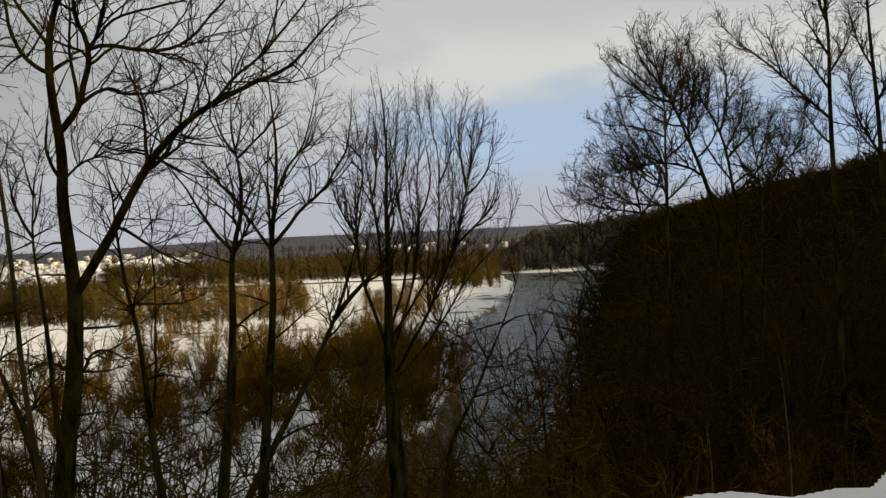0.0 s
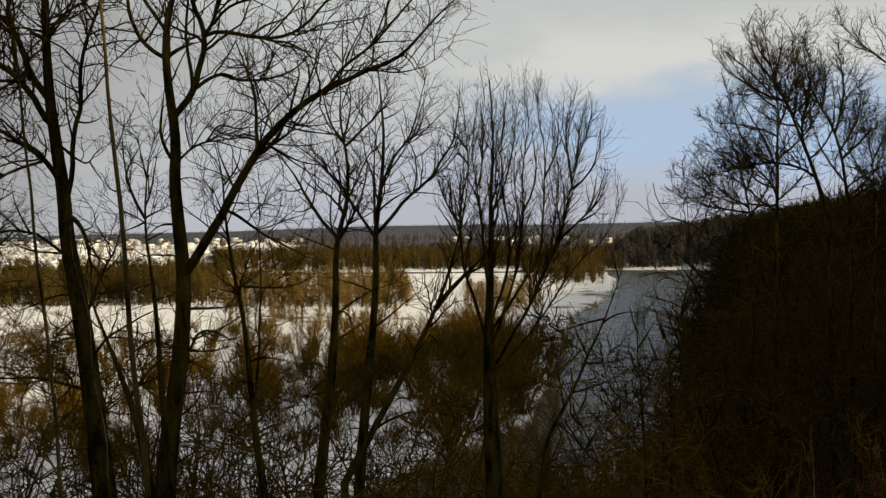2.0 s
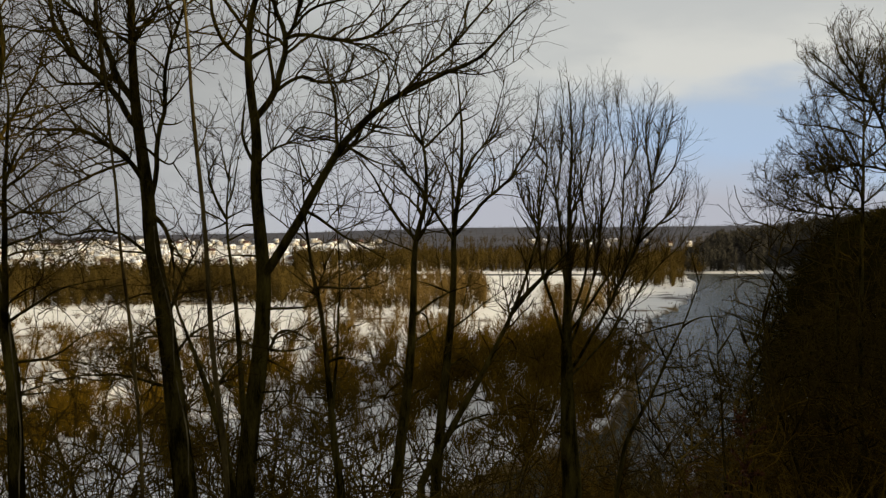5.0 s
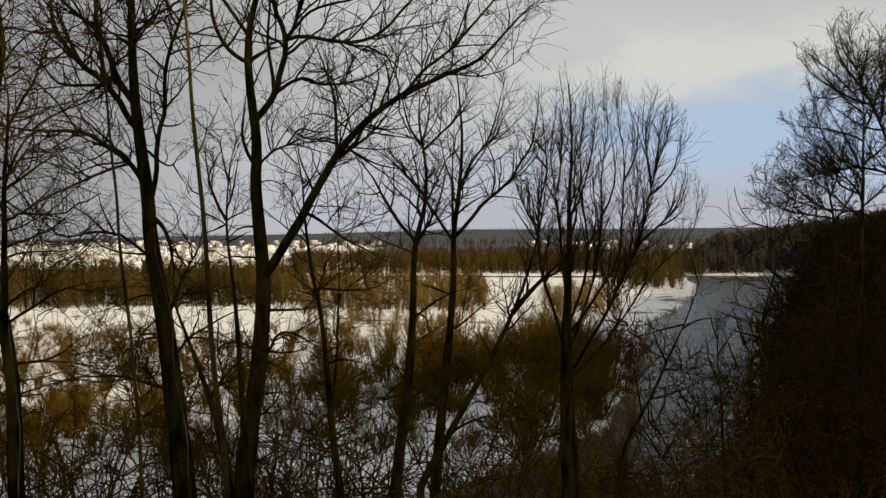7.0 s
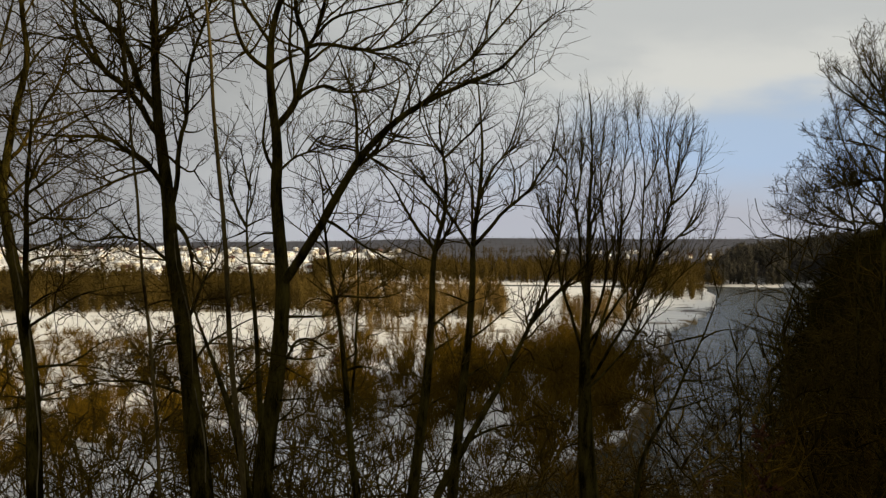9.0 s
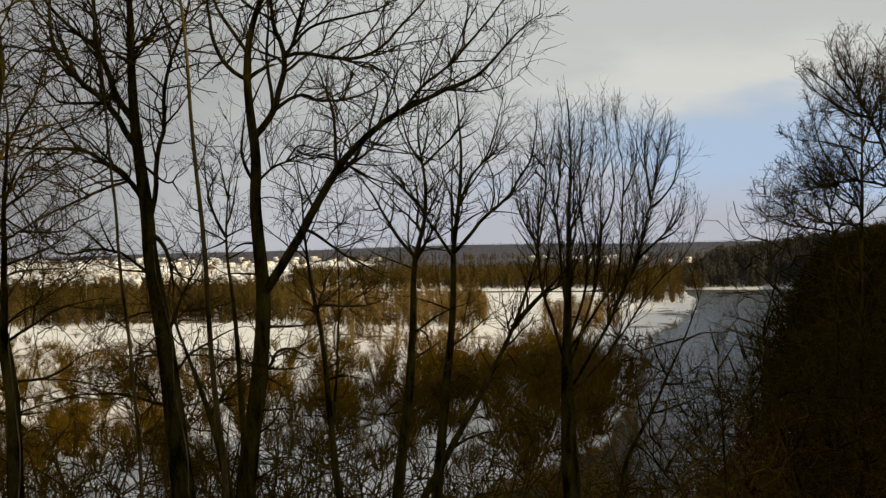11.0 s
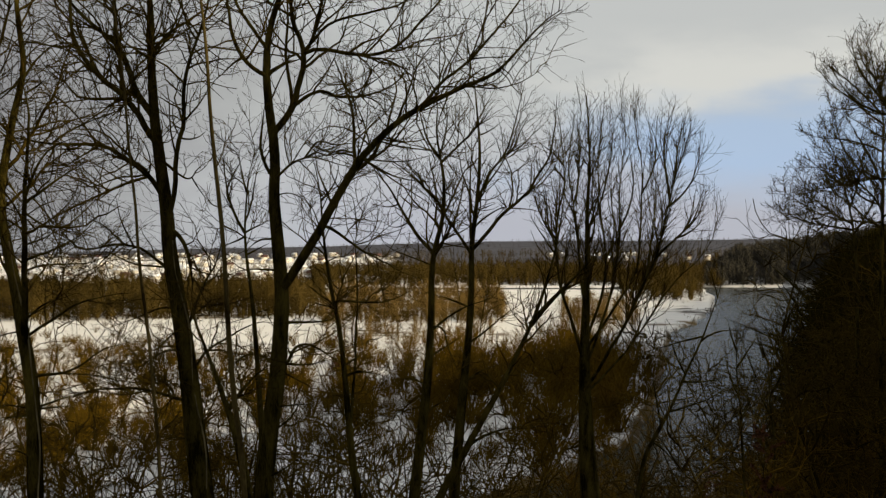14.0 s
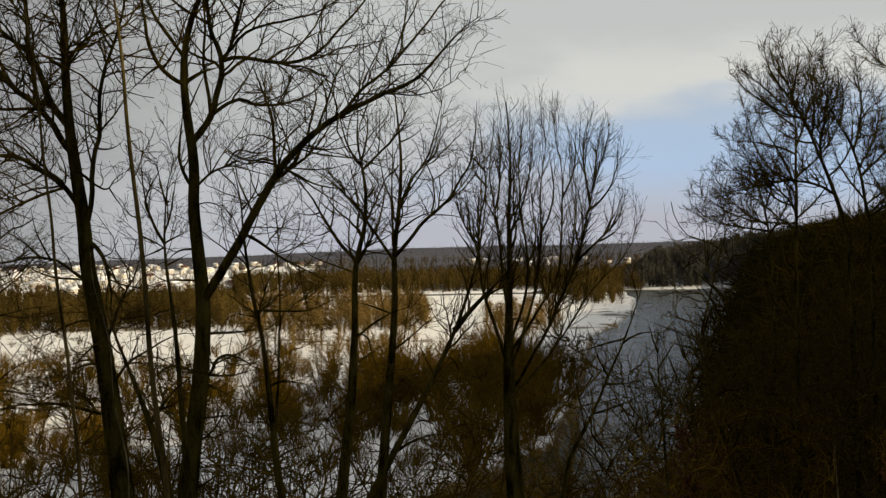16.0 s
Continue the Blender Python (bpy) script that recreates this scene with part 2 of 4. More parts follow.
def along(P, t):
    """Points, and tangents, at shares t of the paths P."""
    k = P.shape[1]
    f = np.clip(t * (k - 1), 0, k - 1.001)
    i = f.astype(int)
    w = (f - i)[:, None]
    idx = np.arange(len(P))
    a, b = P[idx, i], P[idx, i + 1]
    return a + (b - a) * w, unit(b - a), i, w[:, 0]


def sprout(rng, P, R, count, length, angle=(30, 60), first=0.2, up=0.15, k=4, wob=0.16, thin=0.6, least=0.002, taper=0.25, shorten=0.6, hosts=None, longest=1.6):
    """Side shoots on the paths P: they leave at an angle, bend and turn up."""
    lens = np.linalg.norm(np.diff(P, axis=1), axis=2).sum(1)
    pick = rng.choice(len(P), count, p=lens / lens.sum())
    if hosts is not None:
        hosts.extend(pick)
    t = first + (1 - first) * rng.random(count)
    pos, tan, i, w = along(P[pick], t)
    rad = R[pick, i] * (1 - w) + R[pick, i + 1] * w
    side = unit(np.cross(tan, rng.normal(size=(count, 3))))
    a = np.radians(rng.uniform(*angle, count))[:, None]
    d = unit(np.cos(a) * tan + np.sin(a) * side + [0, 0, up])
    L = rng.uniform(*length, count) * (1 - shorten * t) * np.clip(lens[pick] / np.median(lens), 0.5, longest)
    out = [pos]
    for _ in range(k - 1):
        out.append(out[-1] + d * (L / (k - 1))[:, None])
        d = unit(d + rng.normal(size=(count, 3)) * wob + [0, 0, up * 0.5])
    Q = np.stack(out, 1)
    r0 = np.maximum(np.minimum(rad * thin, L * 0.013 + least), least)
    S = np.maximum(r0[:, None] * np.linspace(1, taper, k)[None, :], least * 0.6)
    return Q, S


class Tree:
    """A bare tree: trunk and limbs given by their headings in degrees from upright (+ to the right), twigs grown on them."""

    def __init__(self, x, y, z, r, length, heads, taper=1.0):
        self.rng = np.random.default_rng(int(abs(x * 131 + y * 17 + length * 1000)) % 99991)
        self.foot = ground_height(np.array([x]), np.array([y]))[0] - 0.15
        self.origin = np.array([x, y, self.foot])
        path = self.bow(np.array([x, y, z]), length, heads, 40, 0.010)
        drop = max(z - self.foot, 0.3)
        lower = np.array([[x - math.tan(radians(heads[0])) * drop * 0.3 * (1 - s) ** 2, y, self.foot + drop * s] for s in np.linspace(0, 1, 6)[:-1]])
        path = np.vstack([lower, path])
        n = len(path)
        rad = np.concatenate([np.linspace(1.3, 1.02, 5), 0.05 + 0.95 * (1 - np.linspace(0, 1, n - 5)) ** taper]) * r
        rad[0] *= 1.3
        self.paths, self.rads, self.lower = [path], [rad], 5
        self.flat, self.reach = [path], [np.zeros(len(path))]

    def bow(self, start, length, heads, n, kink):
        u = (np.arange(n - 1) + 0.5) / (n - 1)
        a = np.radians(np.interp(u, np.linspace(0, 1, len(heads)), heads))
        w = self.rng.normal(size=n - 1) * kink
        a = a + w - w.mean()
        step = np.stack([np.sin(a), a * 0, np.cos(a)], 1) * length / (n - 1)
        return np.vstack([start, start + np.cumsum(step, 0)])

    def limb(self, on, t, r, length, heads):
        """A limb that leaves its host at the share t, bows as its headings say and reaches out or back."""
        host, reach = self.flat[on], self.reach[on]
        skip = self.lower if on == 0 else 0
        f = skip + t * (len(host) - 1 - skip)
        i = min(int(f), len(host) - 2)
        start = host[i] + (host[i + 1] - host[i]) * (f - i)
        n = 24
        path = self.bow(start, length, heads, n, 0.04)
        out = reach[i] + (reach[i + 1] - reach[i]) * (f - i) + math.tan(radians(self.rng.uniform(-32, 32))) * length * np.linspace(0, 1, n) ** 0.8
        self.flat.append(path)
        self.reach.append(out)
        eye = np.array([0, 0, EYE])
        self.paths.append(eye + (path - eye) * (1 + out / self.origin[1])[:, None])
        self.rads.append(r * 1.3 * (1 - 0.92 * np.linspace(0, 1, n) ** 1.3))

    def grow(self, name, label, branches=70, twigs=500, sprays=1800, size=1.0, up=0.2, mat=None, angle=(30, 65), group="", from_=0.15, top=0.6, stout=1.0, vine=False, wob=1.0):
        rng = self.rng
        root = new(name)
        root.location = self.origin
        tagged(root, label, "tree", group)
        k = 12
        res = np.stack([np.stack([np.interp(np.linspace(top if j == 0 else 0, 1, k), np.linspace(0, 1, len(p)), p[:, c]) for c in range(3)], 1)
                        for j, p in enumerate(self.paths)])
        rres = np.stack([np.interp(np.linspace(top if j == 0 else 0, 1, k), np.linspace(0, 1, len(p)), r) for j, (p, r) in enumerate(zip(self.paths, self.rads))])
        o = self.origin
        wood_parts, hosts = [], []
        for j, (p, r) in enumerate(zip(self.paths, self.rads)):
            v, q = tubes((p - o)[None], r[None], 10 if j == 0 else 7)
            wood_parts.append(put("trunk" if j == 0 else "limb", raw_mesh("trunk" if j == 0 else "limb", v, [q]), mat or BARK, root, True))
        B, BR = sprout(rng, res, rres, branches, (0.9 * size, 2.4 * size), angle, from_, up, 9, 0.20 * wob, 0.6, 0.0072 * stout, 0.3, 0.6, hosts, 1.25)
        C, CR = sprout(rng, B, BR, twigs, (0.4 * size, 1.1 * size), (35, 80), 0.12, up * 0.6, 6, 0.20 * wob, 0.7, 0.0042 * stout, 0.4, 0.5)
        C2, CR2 = sprout(rng, res, rres, twigs // 5, (0.4 * size, 1.0 * size), (35, 80), from_, up, 6, 0.20 * wob, 0.5, 0.0046 * stout, 0.4)
        C, CR = np.concatenate([C, C2]), np.concatenate([CR, CR2])
        D, DR = sprout(rng, C, CR, int(sprays * 0.75), (0.12 * size, 0.45 * size), (35, 80) if wob > 0.9 else (15, 45), 0.1, up * 0.5, 3, 0.28 * wob, 0.7, 0.0027 * stout, 0.5)
        for p, r, h in zip(B, BR, hosts):
            put("branch", raw_mesh("branch", *wrap(tubes((p - o)[None], r[None], 4))), TWIG, wood_parts[h])
        if vine:
            p, r = self.paths[0][:22], self.rads[0][:22]
            w = np.arange(22)
            line = p - o + np.stack([r * (0.75 + 0.25 * np.sin(w * 0.9)), -r * 0.75, w * 0], 1)
            put("vine", raw_mesh("vine", *wrap(tubes(line[None], np.full((1, 22), 0.012), 6))), VINE, root, True)
        tw = put("crown", raw_mesh("crown", *wrap(join_parts([tubes(C - o, CR, 3), tubes(D - o, DR, 3)]))), TWIG, root)
        tagged(tw, kind="stuff")
        return root


def wrap(vq):
    return vq[0], [vq[1]]


# ---- ground ----
def smooth(v, lo, hi):
    t = np.clip((v - lo) / (hi - lo), 0, 1)
    return t * t * (3 - 2 * t)


def right_shore(y):
    return np.interp(y, (-300, -50, 0, 40, 100, 160, 200, 250, 366, 550, 700, 1050, 1400),
                     (-160, -60, -40, -18, 8, 28, 46, 72, 115, 165, 205, 300, 380))


def left_shore(y):
    return np.interp(y, (100, 160, 215, 271, 366, 488, 550, 697, 915, 1000), (-38, 4, 31, 43, 61, 84, 106, 146, 188, 200))


def waves(x, y, s, seed):
    r = np.random.default_rng(seed)
    out = np.zeros_like(x)
    for i in range(6):
        a, f, p = r.uniform(0, 6.28), (1 + i * 0.7) / s, r.uniform(0, 6.28)
        out = out + np.sin((x * np.cos(a) + y * np.sin(a)) * f * 6.28 + p + 1.3 * np.sin((x * np.sin(a) - y * np.cos(a)) * f * 4)) / (1 + i * 0.6)
    return out / 3


def ground_height(x, y):
    x, y = np.asarray(x, float), np.asarray(y, float)
    r = np.hypot(x, y)
    az = np.degrees(np.arctan2(x, y))
    s1 = 52 - y + 4 * waves(x, y, 60, 1)
    s2 = (x - right_shore(y)) * 0.9
    rise1 = 0.55 * np.clip(s1, 0, 58) * smooth(s1, -6, 14)
    rise2 = (0.55 * np.clip(s2, 0, 40) + 0.25 * np.clip(s2 - 40, 0, 110)) * smooth(s2, -6, 14)
    # extra height added out of view on the right, to throw shade leftwards
    rise2 = rise2 + 0.5 * np.clip(s2 - 80, 0, 50) * smooth(az, 31, 40) * (0.75 + 0.25 * smooth(y, 50, 110))
    rise = 2.0 * np.logaddexp(rise1 / 2, rise2 / 2) - 2.0 * np.log(2) * (1 - smooth(np.maximum(rise1, rise2), 0, 6))
    s = np.maximum(s1, s2)
    flood = 1.1 + 0.35 * waves(x, y, 90, 2) + 0.15 * waves(x, y, 25, 3)
    # the far side of the valley climbs to wooded ridges
    far = smooth(r, 1150, 2300) * 20 + smooth(r, 2300, 4300) * (26 + 12 * np.sin(az * 0.11 + 1.0) + 7 * waves(az, az * 0, 23, 4) + 1.0 * np.clip(az, -10, 14))
    far = far + (19 + 3.2 * np.clip(az - 13, 0, 8) + 2.0 * waves(x, y, 130, 9)) * smooth(az, 11.3, 13.0) * smooth(r, 1125, 1235) * smooth(2300 - r, 0, 700)
    z = np.maximum(flood + far, flood + rise * smooth(1500 - y, 0, 300) + waves(x, y, 40, 5) * 0.8 * smooth(s, 0, 30))
    bank = np.minimum(x - left_shore(y), right_shore(y) - x)
    bend = np.minimum(np.minimum(y - 1008, 1072 - y), 300 - x)
    chan = np.where(y > 1008, np.maximum(bend, -50), bank)
    chan = np.where((y < 95) | (y > 1075), -50, chan)
    z = z + (-2.0 - z) * smooth(chan + 1.2 * waves(x, y, 50, 6), -1.5, 2.5) * (z < 8)
    # the level place where one stands, its brink nearer on the left
    brink = 5.3 + 2.0 * smooth(az, 14.5, 18.3) + 0.25 * smooth(az, 18, 22) + 0.25 * smooth(az, 24, 26.5) + 0.8 * smooth(az, 27.3, 28.4) + 0.06 * waves(x, y, 1.1, 7)
    top = EYE - 1.62 + 0.05 * waves(x, y, 4, 8)
    ledge = 1 - smooth(r - brink, 0, 0.7)
    ledge = np.where(y < 0, np.maximum(ledge, 1 - smooth(r, 25, 60)), ledge)
    return z * (1 - ledge) + top * ledge


def build_ground():
    rings = np.concatenate([[0.0], 1.0 * 1.028 ** np.arange(0, 60), np.arange(5.2, 9.55, 0.05), 9.6 * 1.028 ** np.arange(0, 226)])
    rings = rings[rings < 4850]
    azs = np.radians(np.concatenate([np.arange(-180, -34, 5.0), np.arange(-32, 14, 0.4), np.arange(14, 32, 0.15), np.arange(32, 46, 0.4), np.arange(48, 180, 5.0)]))
    rr, aa = np.meshgrid(rings, azs, indexing="ij")
    x, y = rr * np.sin(aa), rr * np.cos(aa)
    z = ground_height(x, y)
    n, m = rr.shape
    i, j = np.arange(n - 1)[:, None], np.arange(m)[None, :]
    j2 = (j + 1) % m
    quads = np.stack([i * m + j, i * m + j2, (i + 1) * m + j2, (i + 1) * m + j], -1).reshape(-1, 4)[:, ::-1]
    ob = put("ground", raw_mesh("ground", np.stack([x, y, z], -1).reshape(-1, 3), [quads]), ground_material(), None, True)
    tagged(ob, "snowy river plain with a leaf-covered wooded bluff", "ground", "", "structure")


def build_water():
    ys = np.linspace(60, 1140, 40)
    xs = np.linspace(-700, 420, 40)
    gx, gy = np.meshgrid(xs, ys)
    v = np.stack([gx, gy, np.zeros_like(gx)], -1).reshape(-1, 3)
    i, j = np.arange(39)[:, None], np.arange(39)[None, :]
    q = np.stack([i * 40 + j, i * 40 + j + 1, (i + 1) * 40 + j + 1, (i + 1) * 40 + j], -1).reshape(-1, 4)
    tagged(put("water", raw_mesh("water", v, [q]), water_material()), "dark grey rippled river water", "river", "", "structure")


build_ground()
build_water()


# ---- trees on the bluff ----
ash = Tree(-3.11, 19, 30.01, 0.163, 10.21, (3, 5, 9, 5, 3, -5, -6, 3, -8, -5, 8, 24, 16, 13, 10))
ash.limb(0, 0.33, 0.058, 6.36, (37, 33, 27, 31, 37, 45, 57, 62, 71, 43, 41, 61))
ash.limb(1, 0.56, 0.020, 3.91, (58, 32, 54, 52, 37, 42, 40, 38, 28, 24, 19, 18))
ash.limb(0, 0.57, 0.044, 3.75, (42, 35, 15, 18, -3, -26, -4, -7, -5, -5, -4, -4))
ash.limb(3, 0.37, 0.024, 2.29, (47, 11, 17, 16, 13, 11, 9, 8))
ash.limb(3, 0.38, 0.020, 3.29, (53, 33, 58, 80, 80, 81, 60, 53, 47, 40, 33, 32))
ash.limb(3, 0.37, 0.027, 4.00, (59, 102, 98, 87, 60, 41, 47, 38, 28, 25, 19, 18))
ash.limb(3, 0.14, 0.024, 2.40, (60, 51, 72, 118, 89, 88, 75, 66, 52, 26, 24, 57))
ash.limb(0, 0.66, 0.031, 0.62, (51, 56, 74, 78))
ash.limb(0, 0.66, 0.027, 2.83, (-62, -48, -28, -12, -6, -6, -5, -4, -3, -3))
ash.limb(0, 0.70, 0.024, 2.20, (-34, -36, -33, -22, -21, -17, -14, -14))
ash.limb(9, 0.17, 0.014, 0.67, (-120, -131, -135, -125))
ash.limb(9, 0.18, 0.014, 0.49, (30, 23, 17))
ash.limb(0, 0.50, 0.024, 1.34, (-38, -21, 6, 6, 6))
ash.limb(0, 0.50, 0.017, 1.41, (47, 45, 75, 109, 105, 104))
ash.limb(14, 0.42, 0.014, 1.15, (29, 36, 114, 85, 84, 82))
ash.limb(1, 0.19, 0.020, 1.78, (115, 124, 126, 117, 121, 114, 100))
ash.limb(1, 0.38, 0.014, 1.36, (121, 122, 103, 95, 92))
ash.limb(1, 0.44, 0.010, 1.86, (110, 102, 94, 110, 104, 89))
ash.limb(1, 0.38, 0.010, 1.31, (99, 97, 86, 73, 75))
ash.limb(1, 0.50, 0.014, 1.76, (18, 22, 17, 29, 43, 47))
ash.limb(1, 0.56, 0.010, 1.11, (8, -17, -28, -17, -1))
ash.limb(6, 0.36, 0.010, 1.15, (87, 90, 78, 65, 64))
ash.limb(2, 0.30, 0.010, 0.65, (81, 88, 89))
ash.limb(1, 0.70, 0.010, 1.35, (104, 99, 79, 70, 54, 51))
ash.limb(0, 0.41, 0.017, 0.56, (-98, -92, -127, -148))
ash.limb(0, 0.36, 0.014, 0.87, (-85, -85, -100, -120))
ash.limb(0, 0.20, 0.024, 1.40, (40, 40, 17, 71, 113, 126, 122, 106))
ash.limb(0, 0.28, 0.020, 0.93, (86, 90, 85, 62))
ash.limb(0, 0.22, 0.017, 0.89, (103, 94, 75, 82))
ash.limb(27, 0.06, 0.014, 0.68, (118, 117, 130))
ash.limb(0, 0.15, 0.017, 0.70, (83, 85, 98))
ash.limb(0, 0.16, 0.017, 0.55, (-89, -90, -91))
ash.limb(0, 0.04, 0.017, 0.81, (67, 62, 53, 76))
ash.limb(0, 0.20, 0.020, 1.37, (-8, -42, -75, -116, -140, -135, -136))
ash.limb(0, 0.11, 0.017, 0.98, (60, 50, 22, 43))
ash.limb(0, 0.13, 0.014, 0.46, (-95, -71, -42))
ash.limb(1, 0.24, 0.014, 1.07, (-12, -25, -23, -2, -24))
ash.limb(1, 0.29, 0.014, 1.67, (32, 25, 16, 1, 10))
ash.limb(1, 0.41, 0.010, 1.67, (0, -19, -22, -34, -48, -19))
ash.limb(1, 0.61, 0.010, 1.27, (28, -2, 2, 8))
ash.limb(1, 0.65, 0.010, 0.75, (-157, -159, -197))
ash.limb(1, 0.70, 0.010, 1.12, (16, -2, -19, -8))
ash.limb(0, 0.45, 0.010, 1.07, (-29, 74, 143, 155))
ash.limb(7, 0.48, 0.010, 0.86, (31, 15, 3))
ash.grow("bare_tree", "tall leafless ash with a long side limb on the bluff", branches=150, twigs=1100, sprays=3800, up=0.14, angle=(28, 70), from_=0.12, top=0.6, stout=1.0, size=0.86)
maple = Tree(-3.82, 18, 30.21, 0.175, 9.66, (-7, -7, -6, -7, -9, -10, -3, -9, -7, -3, 1, -6, -3, -3, -3))
maple.limb(0, 0.56, 0.039, 3.91, (-43, -25, -38, -56, -44, -31, -10, -1, 0, -1, 0, -1))
maple.limb(0, 0.60, 0.042, 3.22, (-35, -38, -18, -19, -27, 1, -6, -4, -4, -3, -3, -3))
maple.limb(2, 0.37, 0.026, 2.29, (-49, -50, -47, -38, -32, -27, -22, -21))
maple.limb(0, 0.69, 0.022, 0.56, (-57, -57, -57))
maple.limb(0, 0.44, 0.032, 4.67, (26, 7, -3, 19, -3, 10, 19, 18, 9, 8, 6, 5))
maple.limb(5, 0.32, 0.013, 0.96, (40, 41, 33, 35, 45))
maple.limb(5, 0.59, 0.013, 1.97, (-43, -18, -22, -17, -15, -12, -11))
maple.limb(5, 0.27, 0.013, 0.45, (113, 75, 31))
maple.limb(5, 0.56, 0.010, 0.56, (140, 154, 178))
maple.limb(5, 0.16, 0.013, 0.66, (129, 118, 26, 52, 68))
maple.limb(10, 0.42, 0.010, 0.46, (150, 146, 140))
maple.limb(0, 0.69, 0.013, 2.25, (41, 33, 18, 11, 10, 8, 7))
maple.limb(0, 0.72, 0.010, 0.68, (70, 64, 107, 152))
maple.limb(0, 0.47, 0.032, 2.95, (-31, -32, -48, -58, -54, -82, -93, -90, -83, -79, -79, -91))
maple.limb(14, 0.69, 0.013, 1.16, (48, 59, 68, 72, 80))
maple.limb(14, 0.17, 0.013, 1.45, (-108, -88, -108, -113, -84, -82, -83))
maple.limb(0, 0.35, 0.019, 3.15, (-20, -53, -55, -77, -101, -100, -48, -37, -23, -15, -3, -3))
maple.limb(17, 0.07, 0.013, 1.29, (-86, -89, -72, -55, -101, -116))
maple.limb(0, 0.43, 0.029, 1.23, (118, 150, 169, 177, 187))
maple.limb(0, 0.16, 0.022, 1.97, (-83, -72, -76, -94, -91, -102, -112))
maple.limb(0, 0.24, 0.019, 0.88, (-86, -97, -122, -124, -130))
maple.limb(0, 0.10, 0.013, 0.57, (-76, -85, -128))
maple.limb(0, 0.28, 0.013, 1.23, (-142, -130, -157, -194, -210))
maple.limb(0, 0.26, 0.022, 1.70, (22, 22, 21, 32, 13, 1))
maple.limb(0, 0.20, 0.019, 1.61, (38, 33, 62, 57, 72, 110))
maple.limb(0, 0.07, 0.013, 0.53, (-75, -107, -126))
maple.limb(0, 0.30, 0.013, 1.24, (-59, -107, -114, -110, -108))
maple.limb(14, 0.38, 0.013, 0.87, (-63, -54, -88, -100))
maple.limb(14, 0.45, 0.013, 0.82, (-119, -118, -125, -142))
maple.limb(14, 0.54, 0.013, 0.83, (-139, -88, -84, -132, -101))
maple.limb(1, 0.50, 0.016, 0.85, (-122, -85, -69, -82))
maple.limb(1, 0.38, 0.010, 0.82, (-101, -94, -93, -110))
maple.limb(1, 0.32, 0.013, 0.33, (43, 70, 68))
maple.limb(17, 0.29, 0.013, 0.86, (-50, -45, -66, -82))
maple.limb(17, 0.25, 0.013, 0.82, (-30, -26, -14, -7))
maple.limb(14, 0.16, 0.010, 0.79, (23, -11, -36, -30))
maple.limb(14, 0.31, 0.010, 0.84, (-9, -33, -58, -69))
maple.grow("bare_tree", "tall leafless tree with forking mossy limbs on the bluff", branches=150, twigs=1100, sprays=3800, up=0.08, angle=(28, 75), from_=0.12, top=0.6, stout=1.0, size=0.86, vine=True)
alder = Tree(-5.97, 17, 30.39, 0.118, 9.18, (-1, -2, -2, -10, -9, -10, -12, 7, 11, 16, -10, -3, -4, -3, -3))
alder.limb(0, 0.25, 0.039, 3.89, (0, 0, 0, -2, -1, 5, 5, -7, -18))
alder.limb(0, 0.66, 0.015, 1.06, (32, 38, 49, 82, 90))
alder.limb(0, 0.67, 0.015, 0.70, (-145, -140, -125, -101))
alder.limb(0, 0.58, 0.012, 1.58, (87, 78, 72, 87, 78, 69, 76))
alder.limb(1, 0.53, 0.018, 1.21, (21, 22, 33, 64, 73))
alder.limb(1, 0.51, 0.018, 1.09, (57, 53, 53, 64, 34))
alder.limb(0, 0.51, 0.018, 0.45, (137, 143, 147))
alder.limb(1, 0.48, 0.012, 0.75, (136, 119, 96, 94))
alder.limb(0, 0.72, 0.012, 0.82, (90, 103, 105, 90))
alder.limb(0, 0.33, 0.015, 1.86, (-24, -25, -7, 1, 5))
alder.limb(1, 0.30, 0.015, 1.27, (64, 72, 62, 49, 40))
alder.limb(1, 0.26, 0.012, 1.44, (59, 86, 93, 64, 93))
alder.limb(0, 0.26, 0.018, 1.72, (58, 58, 55, 71, 83, 89))
alder.limb(0, 0.20, 0.018, 1.59, (83, 86, 65, 50, 76, 76))
alder.limb(0, 0.15, 0.015, 0.65, (85, 85, 86))
alder.limb(0, 0.15, 0.015, 0.77, (69, 72, 78))
alder.limb(0, 0.14, 0.012, 0.55, (-94, -94, -94))
alder.limb(0, 0.15, 0.012, 0.55, (-79, -81, -103))
alder.limb(0, 0.27, 0.012, 0.43, (-95, -102, -126))
alder.limb(0, 0.28, 0.015, 0.86, (42, 49, 73, 71))
alder.limb(0, 0.11, 0.012, 0.79, (51, 60, 96, 116))
alder.limb(0, 0.07, 0.012, 0.55, (-42, -75, -131))
alder.limb(1, 0.91, 0.012, 0.41, (71, 50, 40))
alder.limb(0, 0.48, 0.012, 0.33, (-36, -44, -65))
alder.limb(1, 0.36, 0.012, 0.58, (78, 64, 50))
alder.limb(0, 0.56, 0.012, 0.51, (85, 79, 72))
alder.limb(0, 0.49, 0.027, 3.84, (-15, -12, 2, 3, 17, 13, 5, 5, 3))
alder.grow("bare_tree", "leafless twin-stemmed tree with a pale vine on its trunk", branches=70, twigs=620, sprays=2000, up=0.05, angle=(30, 80), from_=0.1, stout=1.0, size=0.9, top=0.4, vine=True)
sapling = Tree(-3.47, 14, 31.05, 0.023, 7.51, (-3, -3, -5, -5, -7, -7, -3, -7, -4, -5, -8, -7, -6, -5, -4), 0.6)
